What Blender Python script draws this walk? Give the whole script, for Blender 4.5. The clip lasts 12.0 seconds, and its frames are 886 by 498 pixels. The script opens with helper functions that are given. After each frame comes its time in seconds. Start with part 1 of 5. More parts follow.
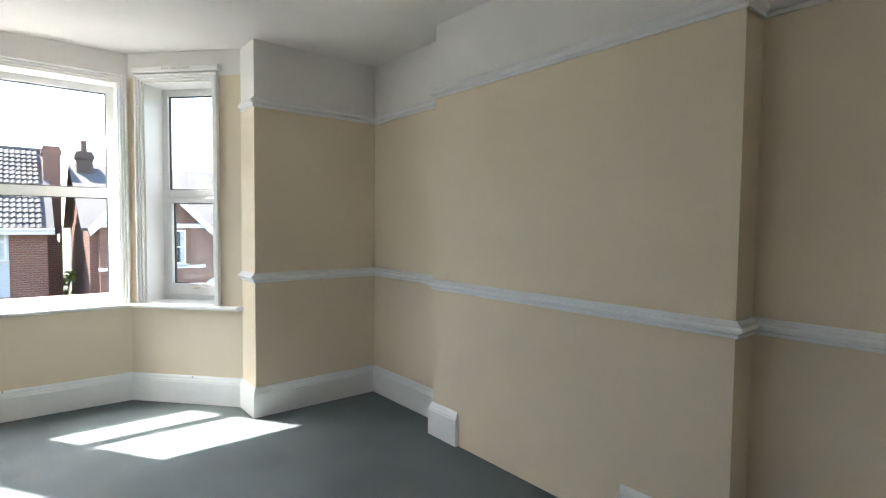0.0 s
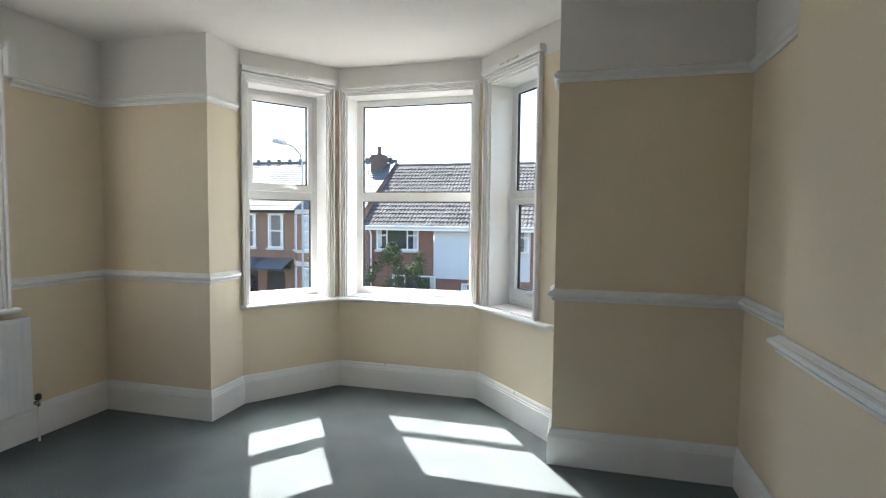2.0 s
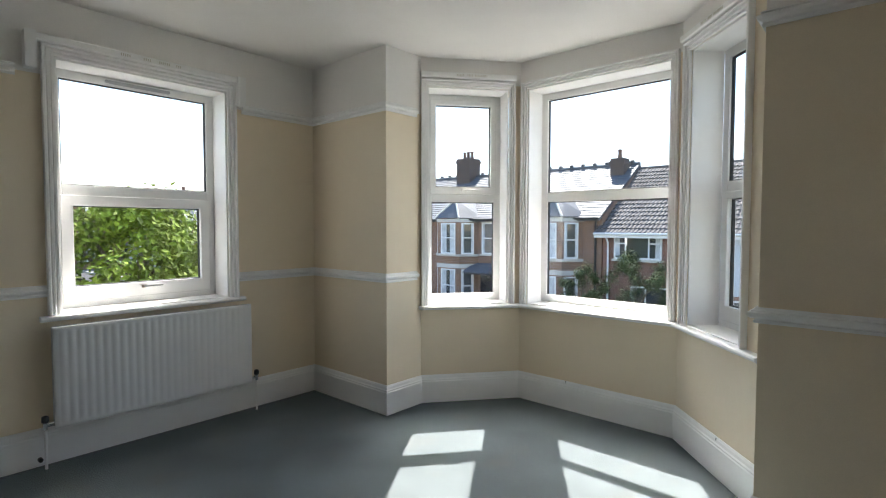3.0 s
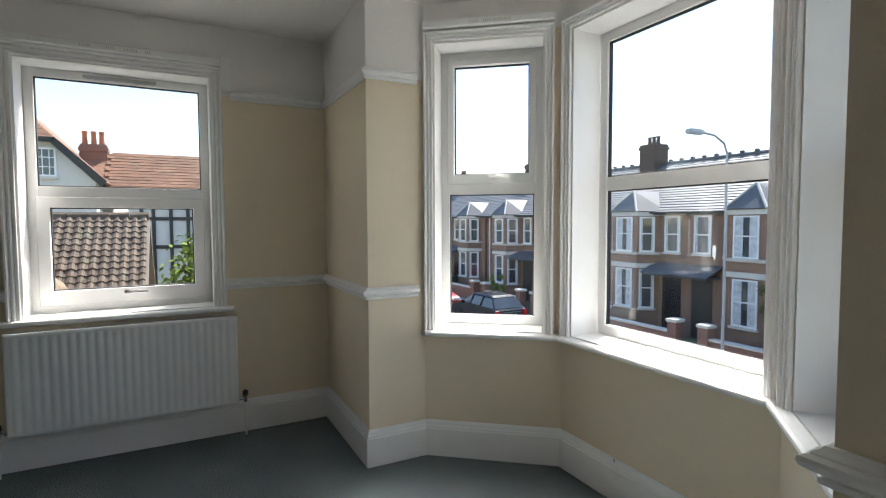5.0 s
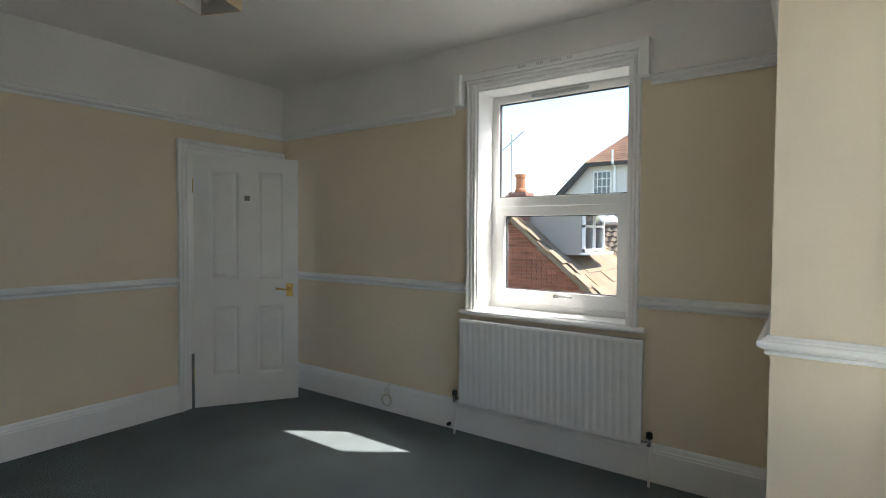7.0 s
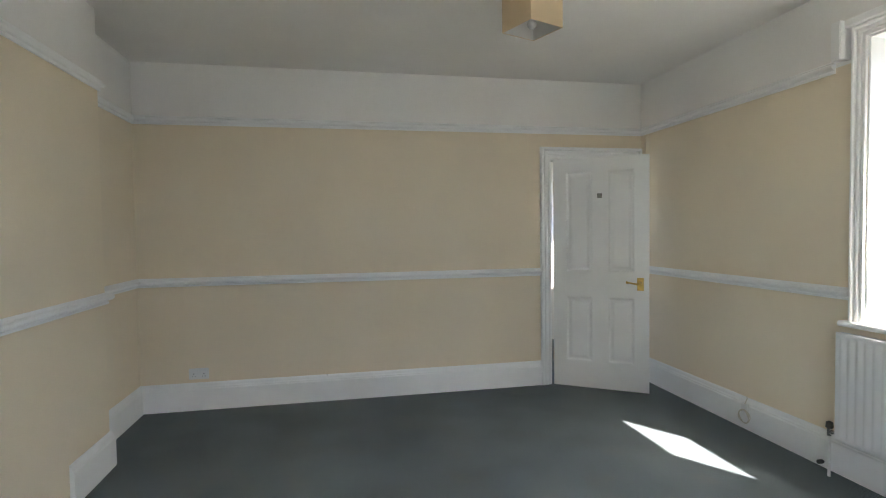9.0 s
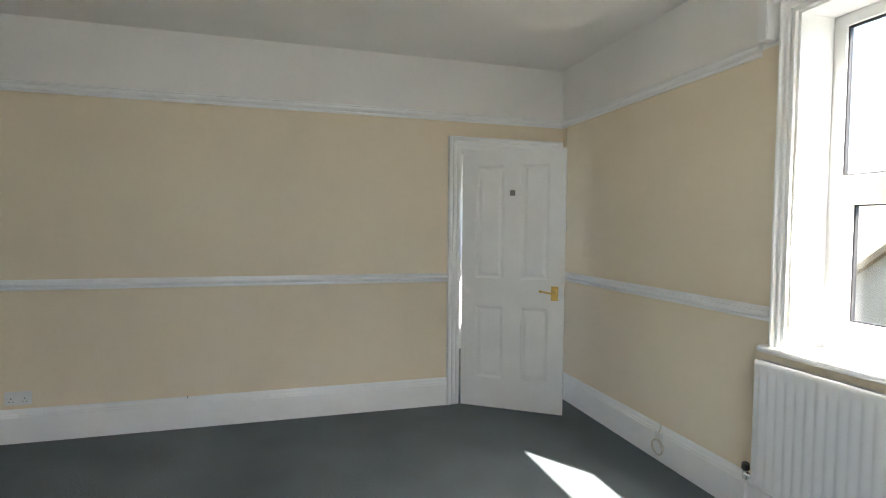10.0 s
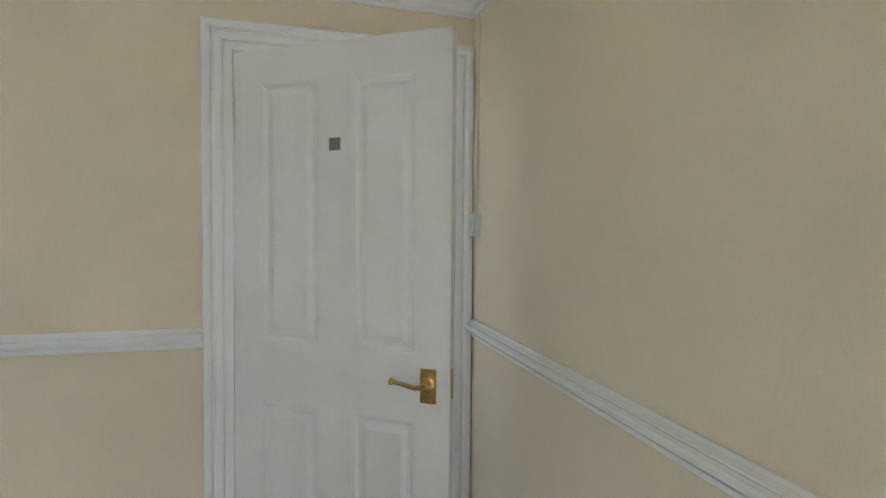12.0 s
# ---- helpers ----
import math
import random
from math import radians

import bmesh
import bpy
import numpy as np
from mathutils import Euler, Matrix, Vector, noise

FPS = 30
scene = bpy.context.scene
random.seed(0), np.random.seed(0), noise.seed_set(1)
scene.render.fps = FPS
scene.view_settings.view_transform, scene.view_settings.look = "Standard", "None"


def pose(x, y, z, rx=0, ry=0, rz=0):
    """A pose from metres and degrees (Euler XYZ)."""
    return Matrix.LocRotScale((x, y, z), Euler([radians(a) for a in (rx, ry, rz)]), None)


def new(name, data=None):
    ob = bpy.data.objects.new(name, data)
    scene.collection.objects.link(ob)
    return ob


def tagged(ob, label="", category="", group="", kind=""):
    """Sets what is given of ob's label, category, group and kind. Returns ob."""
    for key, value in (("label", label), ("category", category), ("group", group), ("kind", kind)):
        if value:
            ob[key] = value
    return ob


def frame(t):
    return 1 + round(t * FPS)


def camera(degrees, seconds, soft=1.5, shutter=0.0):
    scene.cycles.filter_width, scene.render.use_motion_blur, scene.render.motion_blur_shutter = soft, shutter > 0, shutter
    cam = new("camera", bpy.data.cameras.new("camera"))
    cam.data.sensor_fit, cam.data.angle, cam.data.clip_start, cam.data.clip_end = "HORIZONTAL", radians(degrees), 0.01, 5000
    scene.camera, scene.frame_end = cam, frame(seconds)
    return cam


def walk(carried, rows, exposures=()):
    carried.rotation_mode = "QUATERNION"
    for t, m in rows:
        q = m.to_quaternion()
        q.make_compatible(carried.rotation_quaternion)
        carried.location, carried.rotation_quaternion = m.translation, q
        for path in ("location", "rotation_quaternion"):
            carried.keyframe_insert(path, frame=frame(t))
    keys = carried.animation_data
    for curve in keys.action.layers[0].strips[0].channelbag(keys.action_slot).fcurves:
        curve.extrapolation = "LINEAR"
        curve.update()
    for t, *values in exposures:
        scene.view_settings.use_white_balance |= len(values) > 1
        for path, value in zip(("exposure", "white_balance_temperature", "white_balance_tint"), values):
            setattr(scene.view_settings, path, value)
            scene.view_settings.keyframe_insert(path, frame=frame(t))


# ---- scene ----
cam = camera(81.35, 12.0, soft=1.1)
# seconds, eye x y z, yaw, pitch, roll
ROWS = [
    (0.0, 0.741, 0.856, 1.398, -39.33, -2.66, -0.55),
    (0.5, 1.326, 0.907, 1.365, -23.60, -2.49, -0.41),
    (1.0, 1.602, 1.057, 1.371, -10.30, -2.27, -0.30),
    (1.5, 1.896, 1.204, 1.411, 4.00, -2.71, -0.43),
    (2.0, 2.137, 1.485, 1.434, 14.38, -3.26, -0.62),
    (2.5, 2.280, 1.774, 1.418, 24.41, -3.02, -0.21),
    (3.0, 2.467, 2.000, 1.381, 41.38, -2.43, -0.09),
    (3.5, 2.572, 2.278, 1.415, 52.89, -2.85, 0.29),
    (5.5, 2.347, 3.793, 1.418, 68.08, -2.90, -0.53),
    (6.0, 2.090, 3.906, 1.406, 82.14, -2.96, -1.10),
    (6.5, 1.893, 4.455, 1.383, 109.03, -2.59, -0.05),
    (7.0, 1.807, 4.638, 1.391, 125.21, -1.78, -0.32),
    (7.5, 1.787, 4.962, 1.383, 147.04, -1.47, -0.52),
    (9.5, 1.236, 5.013, 1.377, 169.32, -1.99, 0.78),
    (10.0, 0.914, 4.564, 1.399, 163.87, -2.44, -0.54),
    (10.5, 0.511, 4.154, 1.406, 163.57, -3.00, -0.57),
    (11.0, 0.128, 3.706, 1.421, 162.98, -3.16, -0.44),
    (11.5, -0.218, 3.174, 1.393, 162.36, -2.71, -0.24),
    (12.0, -0.554, 2.655, 1.386, 164.27, -1.99, -0.53),
]
EXPOSURES = [(0.0, 2.48, 6420, 11), (0.5, 2.33, 6420, 11), (1.0, 2.18, 6420, 11), (1.5, 2.08, 6420, 11), (2.5, 1.88, 6420, 11), (3.5, 1.54, 6420, 11), (5.5, 1.18, 6420, 11), (6.0, 1.08, 6420, 11), (6.5, 1.28, 6500, 10), (7.0, 1.63, 6500, 10), (7.5, 1.93, 6500, 10), (9.5, 2.73, 6600, 11), (10.0, 2.78, 6600, 11), (11.0, 2.73, 6600, 11), (12.0, 2.83, 6600, 11)]
walk(cam, [(t, pose(x, y, z, 90 + pitch, roll, yaw)) for t, x, y, z, yaw, pitch, roll in ROWS], EXPOSURES)

# ---- light ----
SUN_DIR = Vector((0.43, -0.65, -1.0)).normalized()
world = bpy.data.worlds.new("sky")
scene.world = world
world.use_nodes = True
wn = world.node_tree.nodes
wn.clear()
sky = wn.new("ShaderNodeTexSky")
sky.sky_type = "NISHITA"
sky.sun_disc = False
sky.sun_elevation = radians(52.1)
sky.sun_rotation = radians(-33.5)
sky.air_density, sky.dust_density = 1.1, 0.2
bg = wn.new("ShaderNodeBackground")
bg.inputs["Strength"].default_value = 0.15
wout = wn.new("ShaderNodeOutputWorld")
world.node_tree.links.new(sky.outputs[0], bg.inputs[0])
world.node_tree.links.new(bg.outputs[0], wout.inputs[0])
sun_data = bpy.data.lights.new("sun", "SUN")
sun_data.energy = 5.0
sun_data.angle = radians(0.5)
sun_data.color = (1.0, 0.95, 0.87)
sun = new("sun", sun_data)
sun.rotation_mode = "QUATERNION"
sun.rotation_quaternion = SUN_DIR.to_track_quat("-Z", "Y")


# ---- materials ----
def material(name, color, rough=0.6, metal=0.0, vary=0.06, scale=3.0, grain=0.0, grain_scale=120.0,
             bump=0.0, bump_scale=120.0, dirt=None, random_piece=0.0, island=0.0, spec=0.5):
    """Paint or stuff with a large soft variation, a fine grain and a fine relief, all in metres."""
    m = bpy.data.materials.new(name)
    m.use_nodes = True
    nt = m.node_tree
    n = nt.nodes
    bsdf = n["Principled BSDF"]
    bsdf.inputs["Roughness"].default_value = rough
    bsdf.inputs["Metallic"].default_value = metal
    bsdf.inputs["Specular IOR Level"].default_value = spec
    geo = n.new("ShaderNodeNewGeometry")
    big = n.new("ShaderNodeTexNoise")
    big.inputs["Scale"].default_value = scale
    big.inputs["Detail"].default_value = 4
    nt.links.new(geo.outputs["Position"], big.inputs["Vector"])
    ramp = n.new("ShaderNodeMapRange")
    ramp.inputs["From Min"].default_value, ramp.inputs["From Max"].default_value = 0.3, 0.7
    ramp.inputs["To Min"].default_value, ramp.inputs["To Max"].default_value = 1 - vary, 1 + vary
    nt.links.new(big.outputs["Fac"], ramp.inputs["Value"])
    value = ramp.outputs[0]
    if grain:
        fine = n.new("ShaderNodeTexNoise")
        fine.inputs["Scale"].default_value = grain_scale
        fine.inputs["Detail"].default_value = 3
        nt.links.new(geo.outputs["Position"], fine.inputs["Vector"])
        r2 = n.new("ShaderNodeMapRange")
        r2.inputs["From Min"].default_value, r2.inputs["From Max"].default_value = 0.35, 0.65
        r2.inputs["To Min"].default_value, r2.inputs["To Max"].default_value = 1 - grain, 1 + grain
        nt.links.new(fine.outputs["Fac"], r2.inputs["Value"])
        mul = n.new("ShaderNodeMath")
        mul.operation = "MULTIPLY"
        nt.links.new(value, mul.inputs[0])
        nt.links.new(r2.outputs[0], mul.inputs[1])
        value = mul.outputs[0]
    for amount, kind in ((random_piece, "ShaderNodeObjectInfo"), (island, "")):
        if amount:
            src = n.new(kind).outputs["Random"] if kind else geo.outputs["Random Per Island"]
            r3 = n.new("ShaderNodeMapRange")
            r3.inputs["To Min"].default_value, r3.inputs["To Max"].default_value = 1 - amount, 1 + amount
            nt.links.new(src, r3.inputs["Value"])
            mul = n.new("ShaderNodeMath")
            mul.operation = "MULTIPLY"
            nt.links.new(value, mul.inputs[0])
            nt.links.new(r3.outputs[0], mul.inputs[1])
            value = mul.outputs[0]
    tone = n.new("ShaderNodeVectorMath")
    tone.operation = "SCALE"
    tone.inputs[0].default_value = color
    nt.links.new(value, tone.inputs["Scale"])
    col = tone.outputs[0]
    if dirt:
        dcol, dscale, dlow, dhigh = dirt
        dn = n.new("ShaderNodeTexNoise")
        dn.inputs["Scale"].default_value = dscale
        dn.inputs["Detail"].default_value = 6
        nt.links.new(geo.outputs["Position"], dn.inputs["Vector"])
        dr = n.new("ShaderNodeMapRange")
        dr.inputs["From Min"].default_value, dr.inputs["From Max"].default_value = dlow, dhigh
        nt.links.new(dn.outputs["Fac"], dr.inputs["Value"])
        mix = n.new("ShaderNodeMix")
        mix.data_type = "RGBA"
        nt.links.new(dr.outputs[0], mix.inputs["Factor"])
        nt.links.new(col, mix.inputs["A"])
        mix.inputs["B"].default_value = (*dcol, 1)
        col = mix.outputs["Result"]
    nt.links.new(col, bsdf.inputs["Base Color"])
    if bump:
        bn = n.new("ShaderNodeTexNoise")
        bn.inputs["Scale"].default_value = bump_scale
        bn.inputs["Detail"].default_value = 3
        nt.links.new(geo.outputs["Position"], bn.inputs["Vector"])
        bp = n.new("ShaderNodeBump")
        bp.inputs["Strength"].default_value = bump
        bp.inputs["Distance"].default_value = 0.004
        nt.links.new(bn.outputs["Fac"], bp.inputs["Height"])
        nt.links.new(bp.outputs[0], bsdf.inputs["Normal"])
    return m


def brick_material(name, axis, a, b, mortar, width=0.225, height=0.075):
    """Brickwork for walls that face along y (axis 'x') or along x (axis 'y')."""
    m = bpy.data.materials.new(name)
    m.use_nodes = True
    nt = m.node_tree
    n = nt.nodes
    bsdf = n["Principled BSDF"]
    bsdf.inputs["Roughness"].default_value = 0.9
    geo = n.new("ShaderNodeNewGeometry")
    sep = n.new("ShaderNodeSeparateXYZ")
    com = n.new("ShaderNodeCombineXYZ")
    nt.links.new(geo.outputs["Position"], sep.inputs[0])
    nt.links.new(sep.outputs["X" if axis == "x" else "Y"], com.inputs[0])
    nt.links.new(sep.outputs["Z"], com.inputs[1])
    br = n.new("ShaderNodeTexBrick")
    br.inputs["Scale"].default_value = 1.0
    br.inputs["Brick Width"].default_value = width
    br.inputs["Row Height"].default_value = height
    br.inputs["Mortar Size"].default_value = 0.006
    br.inputs["Color1"].default_value = (*a, 1)
    br.inputs["Color2"].default_value = (*b, 1)
    br.inputs["Mortar"].default_value = (*mortar, 1)
    nt.links.new(com.outputs[0], br.inputs["Vector"])
    no = n.new("ShaderNodeTexNoise")
    no.inputs["Scale"].default_value = 0.7
    no.inputs["Detail"].default_value = 5
    nt.links.new(geo.outputs["Position"], no.inputs["Vector"])
    mr = n.new("ShaderNodeMapRange")
    mr.inputs["To Min"].default_value, mr.inputs["To Max"].default_value = 0.65, 1.35
    nt.links.new(no.outputs["Fac"], mr.inputs["Value"])
    sc = n.new("ShaderNodeVectorMath")
    sc.operation = "SCALE"
    nt.links.new(br.outputs["Color"], sc.inputs[0])
    nt.links.new(mr.outputs[0], sc.inputs["Scale"])
    nt.links.new(sc.outputs[0], bsdf.inputs["Base Color"])
    bp = n.new("ShaderNodeBump")
    bp.inputs["Strength"].default_value = 0.5
    bp.inputs["Distance"].default_value = 0.01
    bp.invert = True
    nt.links.new(br.outputs["Fac"], bp.inputs["Height"])
    nt.links.new(bp.outputs[0], bsdf.inputs["Normal"])
    return m


def glass_material(name, tint=(1, 1, 1), rough=0.0):
    m = bpy.data.materials.new(name)
    m.use_nodes = True
    b = m.node_tree.nodes["Principled BSDF"]
    b.inputs["Base Color"].default_value = (*tint, 1)
    b.inputs["Roughness"].default_value = rough
    b.inputs["IOR"].default_value = 1.45
    b.inputs["Transmission Weight"].default_value = 1.0
    return m


def paper_material(name, color):
    """Painted linen-textured wallpaper: fine vertical threads, soft patches, small marks."""
    m = material(name, color, rough=0.75, vary=0.035, scale=1.3, grain=0.02, grain_scale=260, spec=0.3)
    nt = m.node_tree
    n = nt.nodes
    geo = n.new("ShaderNodeNewGeometry")
    mp = n.new("ShaderNodeMapping")
    mp.inputs["Scale"].default_value = (420, 420, 28)
    nt.links.new(geo.outputs["Position"], mp.inputs["Vector"])
    no = n.new("ShaderNodeTexNoise")
    no.inputs["Scale"].default_value = 1.0
    no.inputs["Detail"].default_value = 2
    nt.links.new(mp.outputs[0], no.inputs["Vector"])
    lump = n.new("ShaderNodeTexNoise")
    lump.inputs["Scale"].default_value = 9
    lump.inputs["Detail"].default_value = 5
    nt.links.new(geo.outputs["Position"], lump.inputs["Vector"])
    b1 = n.new("ShaderNodeBump")
    b1.inputs["Strength"].default_value = 0.12
    b1.inputs["Distance"].default_value = 0.012
    nt.links.new(lump.outputs["Fac"], b1.inputs["Height"])
    b2 = n.new("ShaderNodeBump")
    b2.inputs["Strength"].default_value = 0.2
    b2.inputs["Distance"].default_value = 0.0012
    nt.links.new(no.outputs["Fac"], b2.inputs["Height"])
    nt.links.new(b1.outputs[0], b2.inputs["Normal"])
    nt.links.new(b2.outputs[0], n["Principled BSDF"].inputs["Normal"])
    return m


CREAM = paper_material("cream_wallpaper", (0.840, 0.729, 0.562))
WHITE = material("white_emulsion", (0.885, 0.865, 0.835), rough=0.8, vary=0.03, scale=1.5, grain=0.012, bump=0.25, bump_scale=26, spec=0.3)
GLOSS = material("white_gloss_paint", (0.90, 0.90, 0.89), rough=0.38, vary=0.02, scale=4, bump=0.05, bump_scale=45,
                 dirt=((0.62, 0.60, 0.55), 6.0, 0.72, 0.95))
DOOR_PAINT = material("white_door_paint", (0.89, 0.885, 0.87), rough=0.38, vary=0.03, scale=3, bump=0.06, bump_scale=60)
PVC = material("white_upvc", (0.84, 0.84, 0.83), rough=0.25, vary=0.015, scale=5)
SEAL = material("black_rubber_seal", (0.02, 0.02, 0.022), rough=0.6)
RAD = material("radiator_enamel", (0.80, 0.80, 0.80), rough=0.3, vary=0.02)
CARPET = material("green_grey_carpet", (0.146, 0.172, 0.180), rough=0.98, vary=0.15, scale=2.2, grain=0.5, grain_scale=150,
                  bump=0.5, bump_scale=180, dirt=((0.17, 0.175, 0.165), 3.2, 0.56, 0.85), spec=0.1)
BRASS = material("worn_brass", (0.62, 0.42, 0.14), rough=0.28, metal=1.0, vary=0.15, scale=60, grain=0.1)
DARK_METAL = material("dark_valve_metal", (0.03, 0.03, 0.03), rough=0.4)
CHROME = material("chrome_metal", (0.75, 0.75, 0.76), rough=0.18, metal=1.0)
STICKER = material("grey_sticker", (0.22, 0.21, 0.19), rough=0.4, vary=0.1, scale=80)
SHADE = material("cream_fabric_shade", (0.72, 0.56, 0.36), rough=0.85, vary=0.05, grain=0.06, grain_scale=500, bump=0.3, bump_scale=500)
SHADE_IN = material("white_shade_lining", (0.75, 0.73, 0.68), rough=0.8)
PLASTIC = material("white_plastic", (0.80, 0.80, 0.78), rough=0.35)
CABLE = material("cream_cable", (0.65, 0.60, 0.50), rough=0.5)
GLASS = glass_material("clear_glass", (0.86, 0.88, 0.885))
BRICK_RED = brick_material("red_brick", "x", (0.26, 0.115, 0.075), (0.185, 0.08, 0.058), (0.34, 0.29, 0.25))
BRICK_YEL = brick_material("brown_stock_brick", "x", (0.30, 0.165, 0.10), (0.20, 0.11, 0.075), (0.36, 0.31, 0.26))
BRICK_SIDE = brick_material("red_brick_flank", "y", (0.26, 0.115, 0.075), (0.185, 0.08, 0.058), (0.34, 0.29, 0.25))
# chimney brick with the backlit silhouette's darkness put into its colour
BRICK_BACKLIT = brick_material("backlit_chimney_brick", "x", (0.13, 0.085, 0.068), (0.09, 0.062, 0.054), (0.17, 0.15, 0.13))
BRICK_PIECE = material("red_brick_piece", (0.28, 0.105, 0.065), rough=0.9, vary=0.2, scale=9, random_piece=0.3, bump=0.5, bump_scale=60)
MORTAR = material("old_mortar", (0.30, 0.26, 0.22), rough=0.95, vary=0.12)
RENDER_WHITE = material("white_render", (0.64, 0.63, 0.60), rough=0.85, vary=0.05, scale=0.8, dirt=((0.55, 0.53, 0.48), 0.9, 0.6, 0.9))
GREY_RENDER = material("grey_render", (0.34, 0.32, 0.29), rough=0.9, vary=0.06, scale=1.5, bump=0.2, bump_scale=60)
LICHEN = material("orange_lichen", (0.22, 0.125, 0.045), rough=0.95, vary=0.3, scale=9, grain=0.25, grain_scale=70)
CLADDING = material("pale_cladding", (0.58, 0.62, 0.66), rough=0.5, vary=0.03, scale=0.7)
TILE_BROWN = material("brown_concrete_tile", (0.135, 0.10, 0.072), rough=0.9, vary=0.15, scale=1.5, random_piece=0.22, island=0.2, grain=0.15, grain_scale=40,
                      dirt=((0.20, 0.18, 0.12), 2.5, 0.58, 0.8))
TILE_GREY = material("grey_brown_roof_tile", (0.11, 0.10, 0.097), rough=0.85, vary=0.15, scale=0.8, random_piece=0.2, island=0.2, dirt=((0.17, 0.16, 0.14), 1.2, 0.55, 0.8))
TILE_RED = material("orange_clay_tile", (0.24, 0.125, 0.075), rough=0.9, vary=0.22, scale=1.2, random_piece=0.2, island=0.25, dirt=((0.24, 0.17, 0.11), 1.6, 0.55, 0.8))
SLATE_LICHEN = material("lichened_slate", (0.25, 0.185, 0.125), rough=0.9, vary=0.2, scale=2.0, random_piece=0.12, dirt=((0.30, 0.19, 0.07), 3.0, 0.58, 0.80), grain=0.2, grain_scale=60)
SLATE = material("grey_slate", (0.10, 0.107, 0.12), rough=0.6, vary=0.15, scale=1.0, island=0.18, dirt=((0.15, 0.15, 0.148), 1.5, 0.55, 0.8))
STONE = material("painted_stone", (0.62, 0.59, 0.53), rough=0.8, vary=0.1, scale=2)
DARK_WOOD = material("black_painted_timber", (0.03, 0.028, 0.026), rough=0.5)
TERRACOTTA = material("terracotta_pot", (0.42, 0.17, 0.08), rough=0.85, vary=0.15)
ASPHALT = material("asphalt", (0.055, 0.055, 0.057), rough=0.9, vary=0.15, scale=0.6, grain=0.3, grain_scale=60)
PAVING = material("pavement_slabs", (0.22, 0.21, 0.20), rough=0.9, vary=0.12, scale=1.0, grain=0.12, grain_scale=30)
GROUND = material("garden_ground", (0.13, 0.14, 0.08), rough=0.95, vary=0.3, scale=0.5, grain=0.3, grain_scale=20)
LEAF = material("bright_leaves", (0.19, 0.25, 0.03), rough=0.75, vary=0.3, scale=1.5, island=0.55, spec=0.2)
LEAF_DARK = material("dark_leaves", (0.06, 0.085, 0.03), rough=0.8, vary=0.3, scale=1.5, island=0.5, spec=0.2)
BARK = material("bark", (0.13, 0.10, 0.07), rough=0.95, vary=0.2, scale=8)
CURTAIN = material("net_curtain", (0.55, 0.57, 0.58), rough=0.9, vary=0.25, scale=5)
FAR_GLASS = material("dark_window_glass", (0.05, 0.06, 0.07), rough=0.06, vary=0.3, scale=2, spec=0.8)
CAR_RED = material("red_car_paint", (0.45, 0.03, 0.025), rough=0.2, vary=0.03)
CAR_BLACK = material("dark_blue_car_paint", (0.012, 0.014, 0.02), rough=0.15)
RUBBER = material("tyre_rubber", (0.02, 0.02, 0.02), rough=0.8)
LAMP_GLASS = material("headlamp_glass", (0.7, 0.7, 0.7), rough=0.1)
TAIL = material("red_tail_lamp", (0.5, 0.02, 0.02), rough=0.2)
# pot colour darkened to stand for a silhouette against the bright sky
POT_DARK = material("backlit_chimney_pot", (0.16, 0.10, 0.075), rough=0.9, vary=0.2)
GREY_METAL = material("galvanised_metal", (0.45, 0.46, 0.47), rough=0.5, metal=0.6)


# ---- mesh helpers ----
def part(name, bm, mat, parent=None, label="", smooth=False):
    """Links a bmesh as one mesh object under parent. mat: a material or a list of them."""
    me = bpy.data.meshes.new(name)
    bmesh.ops.recalc_face_normals(bm, faces=bm.faces)
    bm.to_mesh(me)
    bm.free()
    for x in (mat if isinstance(mat, (list, tuple)) else (mat,)):
        me.materials.append(x)
    if smooth:
        for p in me.polygons:
            p.use_smooth = True
    ob = new(name, me)
    ob.parent = parent
    if label:
        ob["label"] = label
    return ob


def thing(name, m, label, category, group="", kind=""):
    ob = new(name)
    ob.empty_display_size = 0.1
    ob.matrix_basis = m
    return tagged(ob, label, category, group, kind)


def quad_prism(bm, plan, z0, z1, index=0):
    lo = [bm.verts.new((x, y, z0)) for x, y in plan]
    hi = [bm.verts.new((x, y, z1)) for x, y in plan]
    k = len(plan)
    fs = [bm.faces.new(lo[::-1]), bm.faces.new(hi)]
    for i in range(k):
        fs.append(bm.faces.new((lo[i], lo[(i + 1) % k], hi[(i + 1) % k], hi[i])))
    for f in fs:
        f.material_index = index
    return fs


def add_box(bm, x0, y0, z0, x1, y1, z1, index=0, bevel=0.0):
    fs = quad_prism(bm, [(x0, y0), (x1, y0), (x1, y1), (x0, y1)], z0, z1, index)
    if bevel:
        edges = list({e for f in fs for e in f.edges})
        bmesh.ops.bevel(bm, geom=edges, offset=bevel, segments=2, affect="EDGES", clamp_overlap=True)


def box(x0, y0, z0, x1, y1, z1, bevel=0.0):
    bm = bmesh.new()
    add_box(bm, x0, y0, z0, x1, y1, z1, 0, bevel)
    return bm


